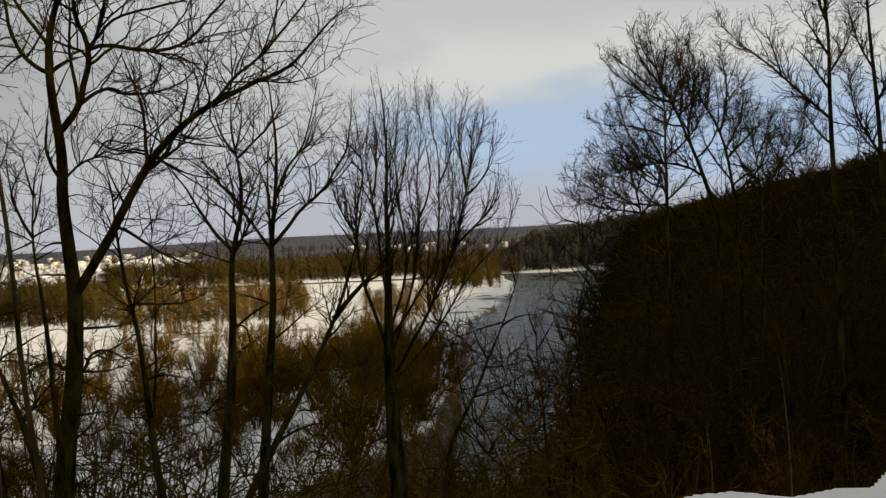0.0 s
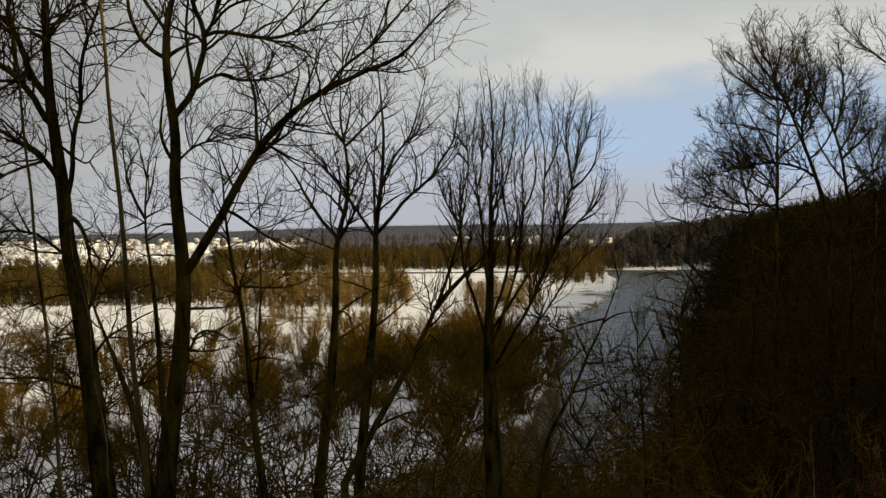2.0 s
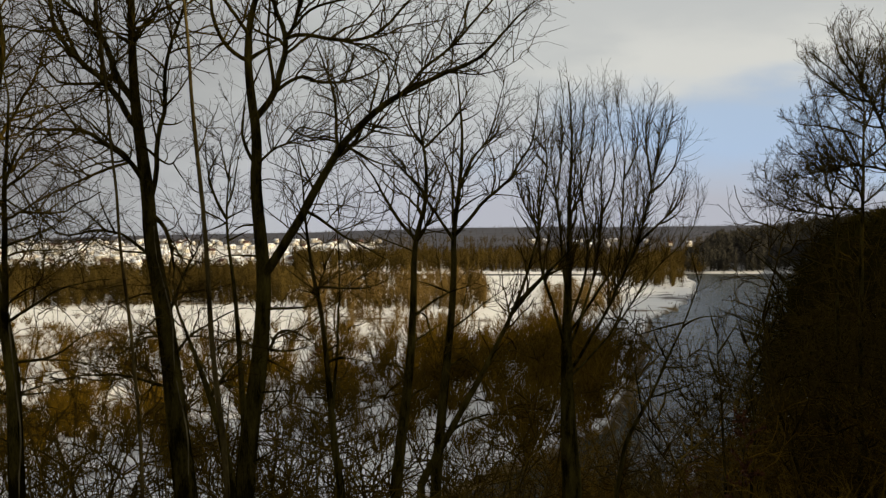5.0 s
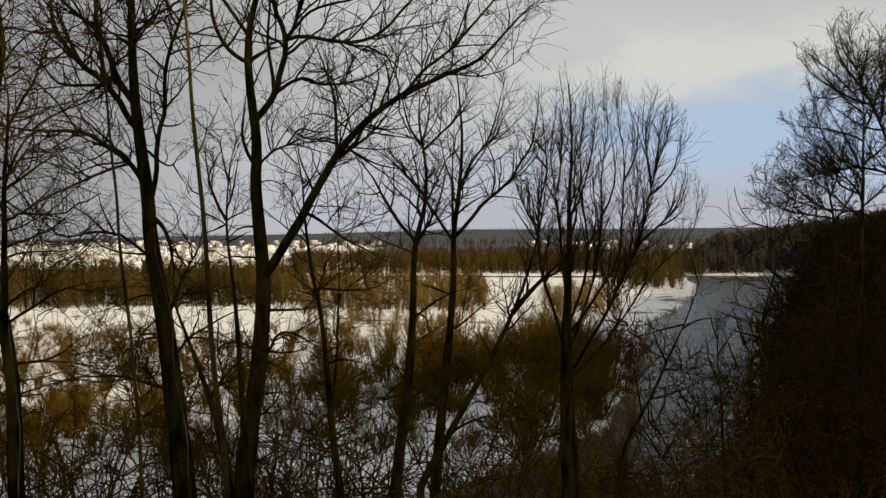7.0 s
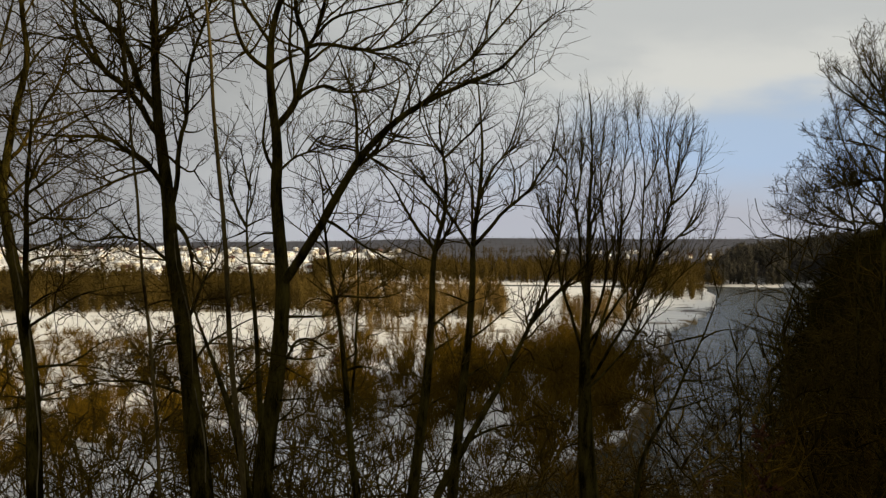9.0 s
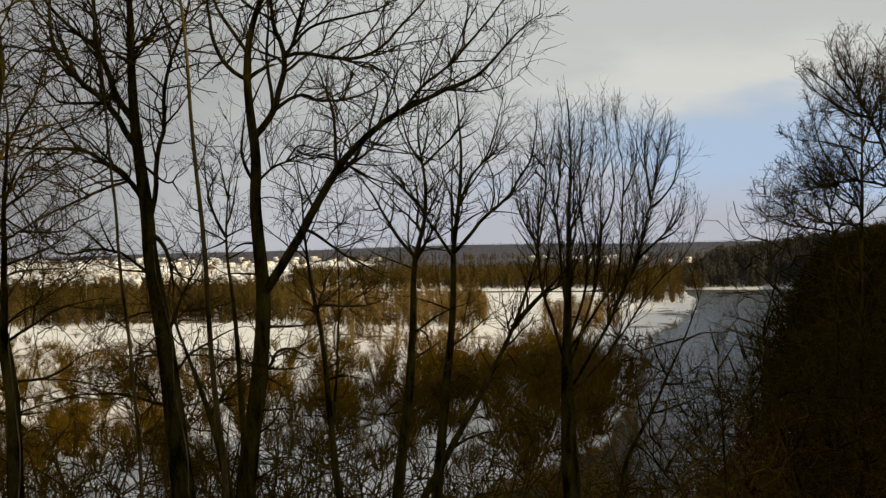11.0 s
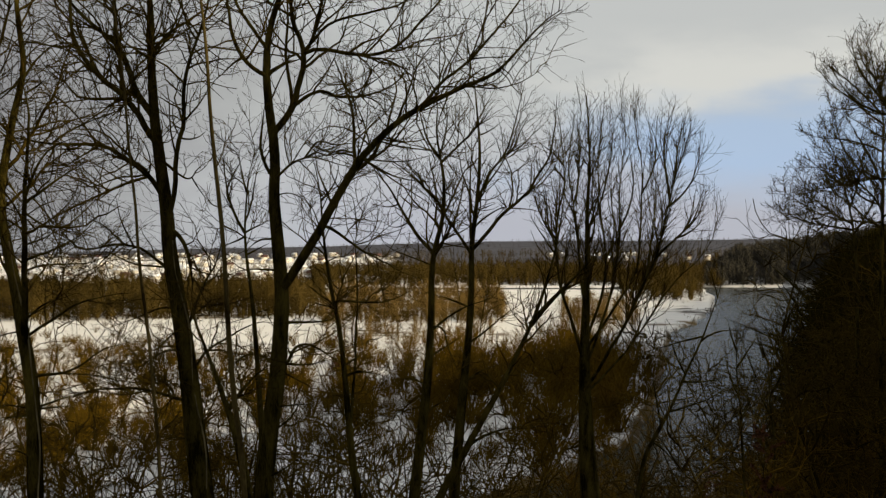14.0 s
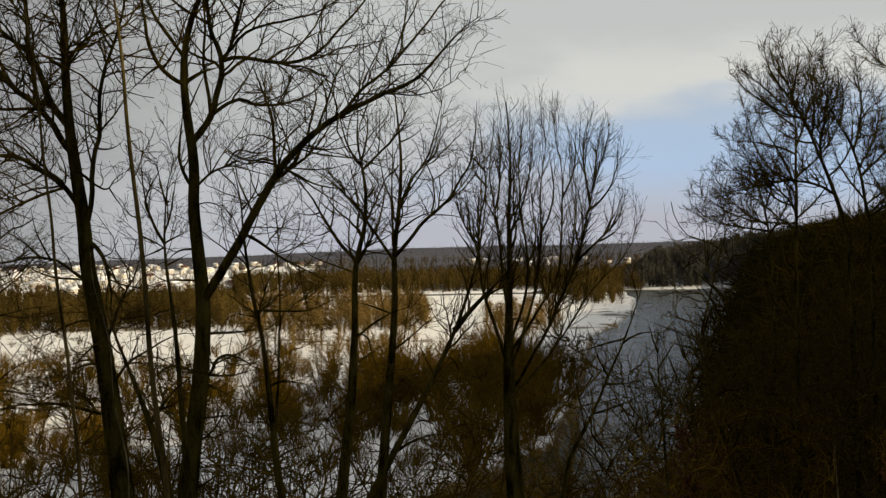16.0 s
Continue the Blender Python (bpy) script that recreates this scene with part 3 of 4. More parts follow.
sapling.grow("sapling", "slender leafless sapling with straight pale stem", branches=8, twigs=50, sprays=160, size=0.45, mat=POLE)
sapling = Tree(-2.67, 15, 30.85, 0.038, 8.03, (-4, -5, -8, -4, -4, -3, -5, -7, -5, -3, -5, -7, -6, -4, -4), 0.6)
sapling.limb(0, 0.43, 0.008, 0.27, (100, 124, 161))
sapling.limb(0, 0.46, 0.008, 0.32, (-90, -31, -14))
sapling.limb(0, 0.52, 0.008, 0.51, (34, 12, 2))
sapling.grow("sapling", "slender leafless sapling with straight pale stem", branches=10, twigs=70, sprays=220, size=0.5, mat=POLE)
sapling = Tree(-2.72, 17, 30.43, 0.055, 5.09, (-4, -4, -4, -4, -4, -6, -8, 2, 6, 32))
sapling.limb(0, 0.75, 0.018, 1.19, (-34, -23, -13, -5, -1))
sapling.limb(0, 0.78, 0.012, 0.99, (25, 9, 11, 26))
sapling.limb(0, 0.74, 0.012, 0.42, (-118, -114, -109, -150))
sapling.limb(0, 0.75, 0.012, 0.35, (55, 67, 69))
sapling.limb(0, 0.86, 0.012, 0.65, (-16, -11, -5))
sapling.limb(0, 0.69, 0.012, 0.37, (65, 64, 62))
sapling.limb(1, 0.39, 0.012, 0.80, (-35, 22, 31, 31))
sapling.grow("sapling", "slender leafless sapling branching beside a thick trunk", branches=16, twigs=120, sprays=420, size=0.55)
linden = Tree(-0.94, 24, 29.00, 0.123, 8.24, (6, 7, 6, 7, 6, 4, 3, 0, 5, 18, 3, -6, -12, 6, -15))
linden.limb(0, 0.60, 0.030, 2.42, (-48, -44, -32, -30, -26, -40, -35, -29))
linden.limb(0, 0.71, 0.021, 1.52, (-41, -43, -46, -46, -57, -58))
linden.limb(0, 0.75, 0.021, 0.39, (45, 39, 21))
linden.limb(0, 0.83, 0.021, 1.35, (-45, -31, -12, -14, -21))
linden.limb(0, 0.82, 0.021, 1.57, (46, 46, 45, 43, 37, 34))
linden.limb(0, 0.84, 0.017, 1.33, (17, 13, -8, -12))
linden.limb(1, 0.33, 0.013, 0.51, (-131, -97, -50))
linden.limb(1, 0.50, 0.013, 0.56, (-123, -80, -73))
linden.limb(2, 0.38, 0.017, 0.63, (-8, -44, -71))
linden.limb(0, 0.57, 0.013, 1.48, (-65, -69, -69, -62, -23, -46))
linden.limb(0, 0.75, 0.013, 0.65, (123, 112, 86))
linden.limb(0, 0.41, 0.021, 1.49, (44, 52, 63, 74, 69))
linden.limb(0, 0.35, 0.017, 0.92, (58, 57, 55))
linden.limb(0, 0.42, 0.017, 1.13, (53, 171, 159, 158))
linden.limb(0, 0.28, 0.017, 0.67, (-45, -82, -113))
linden.limb(0, 0.21, 0.017, 0.66, (45, 57, 91))
linden.grow("bare_tree", "slim leafless tree forking in a wide V", branches=46, twigs=260, sprays=900, size=0.7, up=0.3, top=0.55)
birch = Tree(-0.16, 25, 28.80, 0.122, 9.12, (5, 5, 5, 6, 6, 5, 2, -1, 8, 6, 1, -5, -5, -13))
birch.limb(0, 0.56, 0.027, 1.97, (-31, -32, -35, -33, -49, -51))
birch.limb(0, 0.58, 0.022, 2.50, (-5, 0, 2, 1, 0))
birch.limb(0, 0.57, 0.031, 3.80, (44, 45, 36, 50, 46, 29, 36, 13, 6, 5, 1))
birch.limb(0, 0.68, 0.022, 2.68, (24, 25, 39, 21, 15, 14, 12))
birch.limb(0, 0.62, 0.018, 1.12, (44, 52, 72, 75))
birch.limb(0, 0.69, 0.018, 1.44, (38, 36, 30, 80))
birch.limb(0, 0.66, 0.013, 0.48, (79, 67, 67))
birch.limb(3, 0.45, 0.013, 0.75, (15, 1, -18))
birch.limb(4, 0.41, 0.013, 0.55, (68, 61, 41))
birch.limb(0, 0.83, 0.013, 0.58, (77, 57, 43))
birch.limb(0, 0.36, 0.018, 1.54, (59, 53, 48, 59, 38))
birch.limb(0, 0.44, 0.018, 0.93, (-64, -68, -73, -72))
birch.limb(0, 0.27, 0.018, 0.77, (48, 61, 78))
birch.limb(0, 0.18, 0.018, 0.57, (-53, -61, -86))
birch.grow("bare_tree", "slim leafless tree forking into three rising limbs", branches=50, twigs=270, sprays=900, size=0.7, up=0.3, top=0.55)
hornbeam = Tree(-1.69, 20, 29.82, 0.070, 5.98, (-8, -8, -5, -5, -6, -7, -13, -9, -6, -2, -12, -15))
hornbeam.limb(0, 0.35, 0.021, 0.68, (55, 95, 111))
hornbeam.limb(0, 0.38, 0.018, 0.48, (56, 55, 53))
hornbeam.limb(0, 0.56, 0.018, 1.43, (83, 96, 88, 66, 59))
hornbeam.limb(0, 0.19, 0.021, 4.24, (4, 4, 3, 1, 1, -2, 18, 25))
hornbeam.limb(4, 0.79, 0.011, 0.73, (-5, -5, -31))
hornbeam.limb(0, 0.84, 0.014, 0.80, (47, 33, 11, 7))
hornbeam.limb(0, 0.74, 0.014, 0.66, (-20, -21, -29))
hornbeam.limb(0, 0.55, 0.014, 0.67, (-54, -53, -51))
hornbeam.limb(0, 0.24, 0.014, 0.55, (-54, -86, -111))
hornbeam.limb(0, 0.15, 0.014, 0.71, (46, 73, 90))
hornbeam.grow("bare_tree", "slim leafless tree with two upright stems", branches=26, twigs=170, sprays=600, size=0.7, top=0.45)
young_stem = Tree(7.43, 32, 27.45, 0.045, 4.78, (-3, -3, -2, -7, 2, 7))
young_stem.limb(0, 0.72, 0.023, 1.08, (34, 33, 33))
young_stem.limb(0, 0.56, 0.023, 1.26, (-30, -18, -1))
young_stem.limb(0, 0.81, 0.023, 0.84, (-21, -17, -9))
young_stem.limb(0, 0.44, 0.023, 1.25, (32, 18, -1))
young_stem.grow("sapling", "thin dark bare sapling above the river", branches=16, twigs=110, sprays=360, size=0.5, top=0.3, up=0.25)
young_stem = Tree(9.13, 36, 26.64, 0.050, 5.40, (3, 5, -9, 0, 12, 8))
young_stem.limb(0, 0.72, 0.026, 1.14, (-33, -16, -3))
young_stem.limb(0, 0.56, 0.026, 1.46, (35, 24, 6))
young_stem.limb(0, 0.44, 0.026, 1.27, (-27, -24, -16))
young_stem.limb(0, 0.79, 0.026, 1.09, (47, 30, 9))
young_stem.grow("sapling", "thin dark bare sapling above the river", branches=16, twigs=110, sprays=360, size=0.5, top=0.3, up=0.25)
leaner = Tree(4.28, 30, 27.72, 0.063, 6.40, (14, 8, 30, 28, 22, 27, 20, 19, -9))
leaner.limb(0, 0.70, 0.021, 1.87, (-103, -105, -106, -105))
leaner.limb(0, 0.68, 0.021, 1.14, (47, 80, 108))
leaner.limb(0, 0.51, 0.021, 1.06, (94, 85, 80))
leaner.limb(0, 0.38, 0.021, 2.02, (75, 72, 57, 70))
leaner.limb(0, 0.54, 0.021, 1.17, (-33, -19, -15))
leaner.limb(0, 0.32, 0.021, 1.51, (-9, -10, -10))
leaner.limb(0, 0.86, 0.016, 0.98, (-8, -18, -31))
leaner.limb(0, 0.25, 0.021, 1.31, (119, 141, 174))
leaner.grow("bare_tree", "leaning dark bare stem above the river", branches=22, twigs=170, sprays=600, size=0.6, top=0.3, up=0.05)
willow = Tree(2.96, 28, 28.22, 0.234, 9.31, (-3, -3, -2, 0, 2, 2, -1, 4, -2, -5), 1.6)
willow.limb(0, 0.34, 0.031, 6.04, (-18, -17, -20, -4, 2, 14, -4, -4, -15))
willow.limb(0, 0.45, 0.027, 4.46, (-5, -5, -6, -7, -9, 1, 17))
willow.limb(0, 0.39, 0.027, 5.29, (20, 20, 9, -4, -9, -1, 3, 7))
willow.limb(0, 0.32, 0.027, 6.08, (19, 20, 17, 12, 4, -2, 7, 9, -25))
willow.limb(0, 0.37, 0.027, 5.87, (34, 34, 34, 5, 2, 3, -10, -6))
willow.limb(0, 0.27, 0.031, 6.72, (30, 30, 28, 25, 23, 13, 14, 19, 13))
willow.limb(6, 0.72, 0.023, 1.89, (-4, -10, 3, 17))
willow.limb(6, 0.70, 0.019, 1.47, (58, 41, 15, 26))
willow.limb(6, 0.52, 0.023, 1.99, (49, 48, 46, 23, 5))
willow.limb(0, 0.26, 0.023, 5.60, (44, 45, 35, 31, 51, 23, -15))
willow.limb(9, 0.33, 0.019, 0.74, (74, 56, 36))
willow.limb(1, 0.47, 0.019, 1.45, (-33, -28, -18, -32))
willow.limb(1, 0.42, 0.019, 1.10, (-36, -34, -30))
willow.limb(1, 0.77, 0.019, 0.77, (-35, -48, -55))
willow.limb(0, 0.67, 0.019, 2.57, (38, 15, 15, 7, -16))
willow.limb(3, 0.39, 0.019, 2.11, (33, -4, -6, -2))
willow.limb(2, 0.59, 0.019, 2.10, (20, 0, 1, 10))
willow.limb(4, 0.56, 0.019, 1.88, (34, 14, -4, -9))
willow.limb(5, 0.68, 0.019, 1.74, (35, 19, -5, -36))
willow.limb(6, 0.44, 0.019, 2.49, (7, 9, 6, -13))
willow.limb(1, 0.71, 0.019, 0.57, (-19, -55, -114))
willow.limb(2, 0.53, 0.019, 0.78, (-22, -28, -83))
willow.limb(0, 0.63, 0.019, 2.01, (34, -8, 3, 8))
willow.limb(1, 0.49, 0.019, 1.50, (-48, 0, -7, -13))
willow.limb(6, 0.80, 0.019, 1.14, (2, 9, 14))
willow.limb(5, 0.36, 0.015, 1.38, (59, 73, 58, 34))
willow.grow("bare_tree", "broad leafless multi-stemmed tree with upright twigs", branches=300, twigs=1500, sprays=3200, size=0.8, up=0.32, angle=(8, 28), from_=0.25, top=0.4, stout=0.85, wob=0.5)
oak = Tree(15.63, 40, 33.11, 0.093, 8.51, (-6, -7, -15, -19, -22, -22, -30, -13, -13, -6))
oak.limb(0, 0.65, 0.036, 2.87, (-84, -61, -60, -52, -21))
oak.limb(0, 0.32, 0.036, 4.53, (-48, -73, -88, -100, -108, -87, -67))
oak.limb(0, 0.57, 0.036, 2.92, (14, -1, -8, 1))
oak.limb(0, 0.71, 0.036, 2.43, (-40, -39, -16, -8))
oak.limb(0, 0.45, 0.036, 3.34, (-18, 17, 5, -18))
oak.limb(0, 0.74, 0.029, 1.77, (14, 10, 3))
oak.limb(0, 0.54, 0.029, 2.04, (-89, -66, -54, -69))
oak.limb(0, 0.40, 0.029, 2.83, (62, 28, -1, -9))
oak.limb(0, 0.59, 0.029, 2.63, (61, 38, 9, -17))
oak.limb(0, 0.79, 0.029, 1.40, (-40, -31, -1))
oak.grow("bare_tree", "dark leafless tree on the shaded slope", branches=170, twigs=1150, sprays=3300, size=0.78, up=0.2, stout=1.7, angle=(20, 60), top=0.6, from_=0.05)
oak = Tree(14.43, 42, 33.11, 0.078, 7.78, (1, 1, 2, -1, 3, -6, -7, -7))
oak.limb(0, 0.54, 0.030, 2.72, (-62, -75, -87, -78))
oak.limb(0, 0.36, 0.030, 3.85, (-43, -48, -27, -12, -24))
oak.limb(0, 0.57, 0.030, 2.93, (22, 18, 11, 7))
oak.limb(0, 0.23, 0.030, 3.64, (-89, -89, -72, -56, -55))
oak.limb(0, 0.31, 0.030, 3.38, (-89, -50, -41, -87, -92))
oak.limb(0, 0.66, 0.030, 2.44, (-53, -50, -40, -29))
oak.limb(0, 0.44, 0.030, 2.56, (50, 50, 31, 16))
oak.limb(0, 0.26, 0.030, 3.44, (-13, -45, -50, -40, -66))
oak.limb(0, 0.70, 0.030, 2.83, (-40, -44, -52, -50))
oak.limb(0, 0.39, 0.030, 3.21, (-23, -28, -31, -23))
oak.limb(0, 0.25, 0.030, 2.50, (50, 46, 33, 38))
oak.limb(0, 0.21, 0.030, 3.49, (-70, -47, -53, -97, -116))
oak.grow("bare_tree", "dark leafless tree on the shaded slope", branches=170, twigs=1150, sprays=3300, size=0.78, up=0.2, stout=1.7, angle=(20, 60), top=0.6, from_=0.05)
oak = Tree(15.52, 38, 33.13, 0.071, 7.72, (-2, -3, -8, -8, -18, -35, -16, -7, 18))
oak.limb(0, 0.41, 0.034, 2.08, (47, 47, 47, 59))
oak.limb(0, 0.52, 0.034, 2.86, (22, 9, -8, -7))
oak.limb(0, 0.29, 0.027, 2.18, (50, 64, 64, 55))
oak.limb(0, 0.64, 0.027, 1.70, (16, 3, -24))
oak.limb(0, 0.31, 0.027, 2.52, (-41, -36, -20, -9))
oak.limb(0, 0.24, 0.027, 2.17, (61, 57, 81, 99))
oak.limb(0, 0.44, 0.027, 2.46, (31, 29, 6, -14))
oak.limb(0, 0.25, 0.027, 2.55, (49, 49, 17, 8))
oak.grow("bare_tree", "dark leafless tree on the shaded slope", branches=120, twigs=800, sprays=2300, size=0.78, up=0.2, stout=1.7, angle=(20, 60), top=0.6, from_=0.05)
oak = Tree(15.94, 32, 33.04, 0.089, 11.70, (0, -2, -2, 0, 1, -3, -6, -4, -3, -2))
oak.limb(0, 0.33, 0.034, 4.44, (-50, -47, -45, -57, -49, -42))
oak.limb(1, 0.42, 0.023, 1.56, (-16, -20, -23))
oak.limb(0, 0.40, 0.029, 1.75, (-37, -38, -38, -75))
oak.limb(0, 0.48, 0.029, 1.75, (-30, -34, -31, 4))
oak.limb(0, 0.44, 0.029, 1.78, (38, 30, 20))
oak.limb(0, 0.27, 0.029, 1.62, (-54, -35, -27))
oak.limb(0, 0.56, 0.029, 3.61, (-25, -16, -10, -9, -7, -6))
oak.grow("bare_tree", "dark leafless tree on the shaded slope", branches=110, twigs=750, sprays=2200, size=0.78, up=0.2, stout=1.7, angle=(20, 60), top=0.6, from_=0.05)
oak = Tree(18.48, 34, 32.94, 0.095, 12.50, (-2, -1, -2, -4, -4, -1, -1, 0, 0))
oak.limb(0, 0.24, 0.036, 2.89, (-35, -31, -10, 2))
oak.limb(0, 0.37, 0.036, 2.28, (36, 28, 16))
oak.limb(0, 0.45, 0.030, 2.01, (-36, -21, -8))
oak.grow("bare_tree", "dark leafless tree on the shaded slope", branches=110, twigs=750, sprays=2200, size=0.78, up=0.2, stout=1.7, angle=(20, 60), top=0.6, from_=0.05)
oak = Tree(17.57, 41, 33.04, 0.057, 5.42, (2, 1, -4, -5, -19, 1))
oak.limb(0, 0.37, 0.029, 2.70, (38, 35, 23, 11))
oak.limb(0, 0.48, 0.029, 1.71, (-55, -33, -10))
oak.limb(0, 0.62, 0.029, 1.70, (33, 20, 1))
oak.limb(0, 0.29, 0.029, 1.71, (68, 55, 42))
oak.grow("bare_tree", "small dark leafless tree on the crest of the slope", branches=80, twigs=600, sprays=1800, size=0.78, up=0.2, stout=1.7, angle=(20, 60), top=0.6, from_=0.05)
oak = Tree(19.95, 43, 32.96, 0.060, 5.28, (0, 0, -10, -13, 0))
oak.limb(0, 0.44, 0.031, 2.15, (50, 27, 3))
oak.limb(0, 0.56, 0.031, 1.78, (-53, -32, -11))
oak.limb(0, 0.68, 0.031, 2.03, (42, 18, -1))
oak.limb(0, 0.36, 0.031, 1.84, (46, 55, 68))
oak.grow("bare_tree", "small dark leafless tree on the crest of the slope", branches=80, twigs=600, sprays=1800, size=0.78, up=0.2, stout=1.7, angle=(20, 60), top=0.6, from_=0.05)
oak = Tree(14.24, 44, 33.09, 0.061, 5.64, (-1, -6, -11, -15, -23, -8))
oak.limb(0, 0.32, 0.031, 2.53, (-64, -57, -43, -36))
oak.limb(0, 0.42, 0.031, 2.15, (22, 13, 3))
oak.limb(0, 0.57, 0.031, 1.62, (-59, -53, -47))
oak.limb(0, 0.26, 0.031, 1.91, (41, 29, 7))
oak.limb(0, 0.28, 0.031, 2.77, (-78, -82, -73, -51))
oak.grow("bare_tree", "small dark leafless tree on the crest of the slope", branches=80, twigs=600, sprays=1800, size=0.78, up=0.2, stout=1.7, angle=(20, 60), top=0.6, from_=0.05)
stem = Tree(-2.94, 17, 30.20, 0.079, 3.30, (-6, -12, -19, -21, -18))
stem.limb(0, 0.48, 0.024, 0.93, (31, 42, 58))
stem.grow("sapling", "leaning bare young stem beside a trunk", branches=10, twigs=60, sprays=200, size=0.6)
leaner = Tree(-0.42, 23, 29.29, 0.080, 6.52, (28, 30, 26, 15, 4))
leaner.limb(0, 0.57, 0.043, 1.70, (38, 43, 46, 43))
leaner.limb(0, 0.17, 0.027, 1.20, (51, 71, 99))
leaner.grow("bare_tree", "leaning dark bare stem crossing the brush", branches=18, twigs=120, sprays=400, size=0.7, top=0.3)
stalk = Tree(7.60, 17, 30.38, 0.014, 1.94, (-1, -3, -5, -7, -9))
stalk.grow("sapling", "thin pale bare stalk standing above the brush", branches=4, twigs=12, sprays=30, size=0.3, mat=VINE)
stalk = Tree(6.01, 16, 30.59, 0.011, 0.86, (-4, -3, -3, -5, -8))
stalk.grow("sapling", "thin pale bare stalk standing above the brush", branches=4, twigs=12, sprays=30, size=0.3, mat=VINE)

# ---- brush, woods ----
def shrub_mesh(seed, h, spread, stems, shoots, sprays, thick=0.012, up=0.25, angle=(20, 50), fine=0.18):
    rng = np.random.default_rng(seed)
    k = 5
    a = rng.uniform(0, 6.28, stems)
    lean = rng.uniform(0.05, spread, stems)
    d = unit(np.stack([np.cos(a) * lean, np.sin(a) * lean, np.ones(stems)], 1))
    p = np.stack([np.cos(a), np.sin(a), np.zeros(stems)], 1) * rng.uniform(0, 0.12 * h, stems)[:, None]
    L = h * rng.uniform(0.6, 1.05, stems)
    out = [p]
    for _ in range(k - 1):
        out.append(out[-1] + d * (L / (k - 1))[:, None])
        d = unit(d + rng.normal(size=(stems, 3)) * 0.10)
    P = np.stack(out, 1)
    R = thick * rng.uniform(0.6, 1.2, stems)[:, None] * np.linspace(1, 0.3, k)[None, :]
    B, BR = sprout(rng, P, R, shoots, (h * 0.15, h * 0.42), angle, 0.1, up, 3, 0.25, 0.6, thick * 0.35)
    C, CR = sprout(rng, B, BR, sprays, (h * 0.08, h * 0.22), (30, 75), 0.1, up, 2, 0.25, 0.7, thick * fine, 0.5)
    return raw_mesh("stems", *wrap(join_parts([tubes(P, R, 4), tubes(B, BR, 3), tubes(C, CR, 3)])))


def scatter_things(name, meshes, mat, spots, label, category, group, scale=(0.8, 1.25), seed=1):
    rng = np.random.default_rng(seed)
    z = ground_height(spots[:, 0], spots[:, 1]) - 0.05
    for (x, y), zz in zip(spots, z):
        me = meshes[rng.integers(len(meshes))]
        root = put(name, me, mat)
        s = rng.uniform(*scale)
        root.matrix_world = pose(x, y, zz, rng.normal() * 4, rng.normal() * 4, rng.uniform(0, 360)) @ Matrix.Diagonal((s * rng.uniform(0.8, 1.3), s, s * rng.uniform(0.65, 1.15), 1))
        tagged(root, label, category, group)


def fan(rng, n, near, far_, left, right):
    """Spots strewn over a wedge of ground as the eye spreads it out."""
    az = np.radians(rng.uniform(left, right, n))
    d = near * (far_ / near) ** rng.random(n)
    return np.stack([d * np.sin(az), d * np.cos(az)], 1)


rng = np.random.default_rng(7)


def brush_parts(seed, h, spread, stems, shoots, sprays, thick):
    """Stems, each by itself, and the mass of twigs of a leafless bush h metres high."""
    rng = np.random.default_rng(seed)
    k = 9
    a = rng.uniform(0, 6.28, stems)
    lean = rng.uniform(0.05, spread, stems)
    d = unit(np.stack([np.cos(a) * lean, np.sin(a) * lean, np.ones(stems)], 1))
    out = [np.stack([np.cos(a), np.sin(a), np.zeros(stems)], 1) * rng.uniform(0, 0.12 * h, stems)[:, None]]
    L = h * rng.uniform(0.6, 1.05, stems)
    for _ in range(k - 1):
        out.append(out[-1] + d * (L / (k - 1))[:, None])
        d = unit(d + rng.normal(size=(stems, 3)) * 0.15 + [0, 0, 0.05])
    P = np.stack(out, 1)
    R = thick * rng.uniform(0.5, 1.2, stems)[:, None] * np.linspace(1, 0.10, k)[None, :]
    B, BR = sprout(rng, P, R, shoots, (h * 0.10, h * 0.32), (30, 85), 0.45, 0.06, 7, 0.34, 0.8, thick * 0.28, 0.4, 0.75)
    C, CR = sprout(rng, B, BR, sprays, (h * 0.04, h * 0.14), (30, 80), 0.08, 0.06, 5, 0.3, 0.75, thick * 0.15, 0.5)
    D, DR = sprout(rng, C, CR, sprays, (h * 0.02, h * 0.09), (30, 75), 0.1, 0.05, 3, 0.3, 0.7, thick * 0.09, 0.5)
    return ([raw_mesh("stem", *wrap(tubes(P[i:i + 1], R[i:i + 1], 5))) for i in range(stems)],
            raw_mesh("crown", *wrap(join_parts([tubes(B, BR, 3), tubes(C, CR, 3), tubes(D, DR, 3)]))))


BRUSHES = [brush_parts(20 + i, 10.0, 0.5, 4 + i % 3, 66, 210, 0.056) for i in range(6)]


SLIM = [brush_parts(60 + i, 10.0, 0.16, 3 + i % 3, 26, 90, 0.040) for i in range(6)]
# the outline of the wooded bluff: bearing to the right, height of view
CREST = ((3, 7, 9, 11.0, 12.6, 13.8, 14.8, 15.5, 16.0, 16.4, 16.8, 17.4, 18.6, 22.4, 26, 28.8, 40), (-11.8, -11.2, -10.4, -9.6, -8.8, -8.0, -6.8, -5.0, -3.2, -1.0, 0.7, 1.35, 1.75, 2.35, 3.05, 3.9, 5.2))


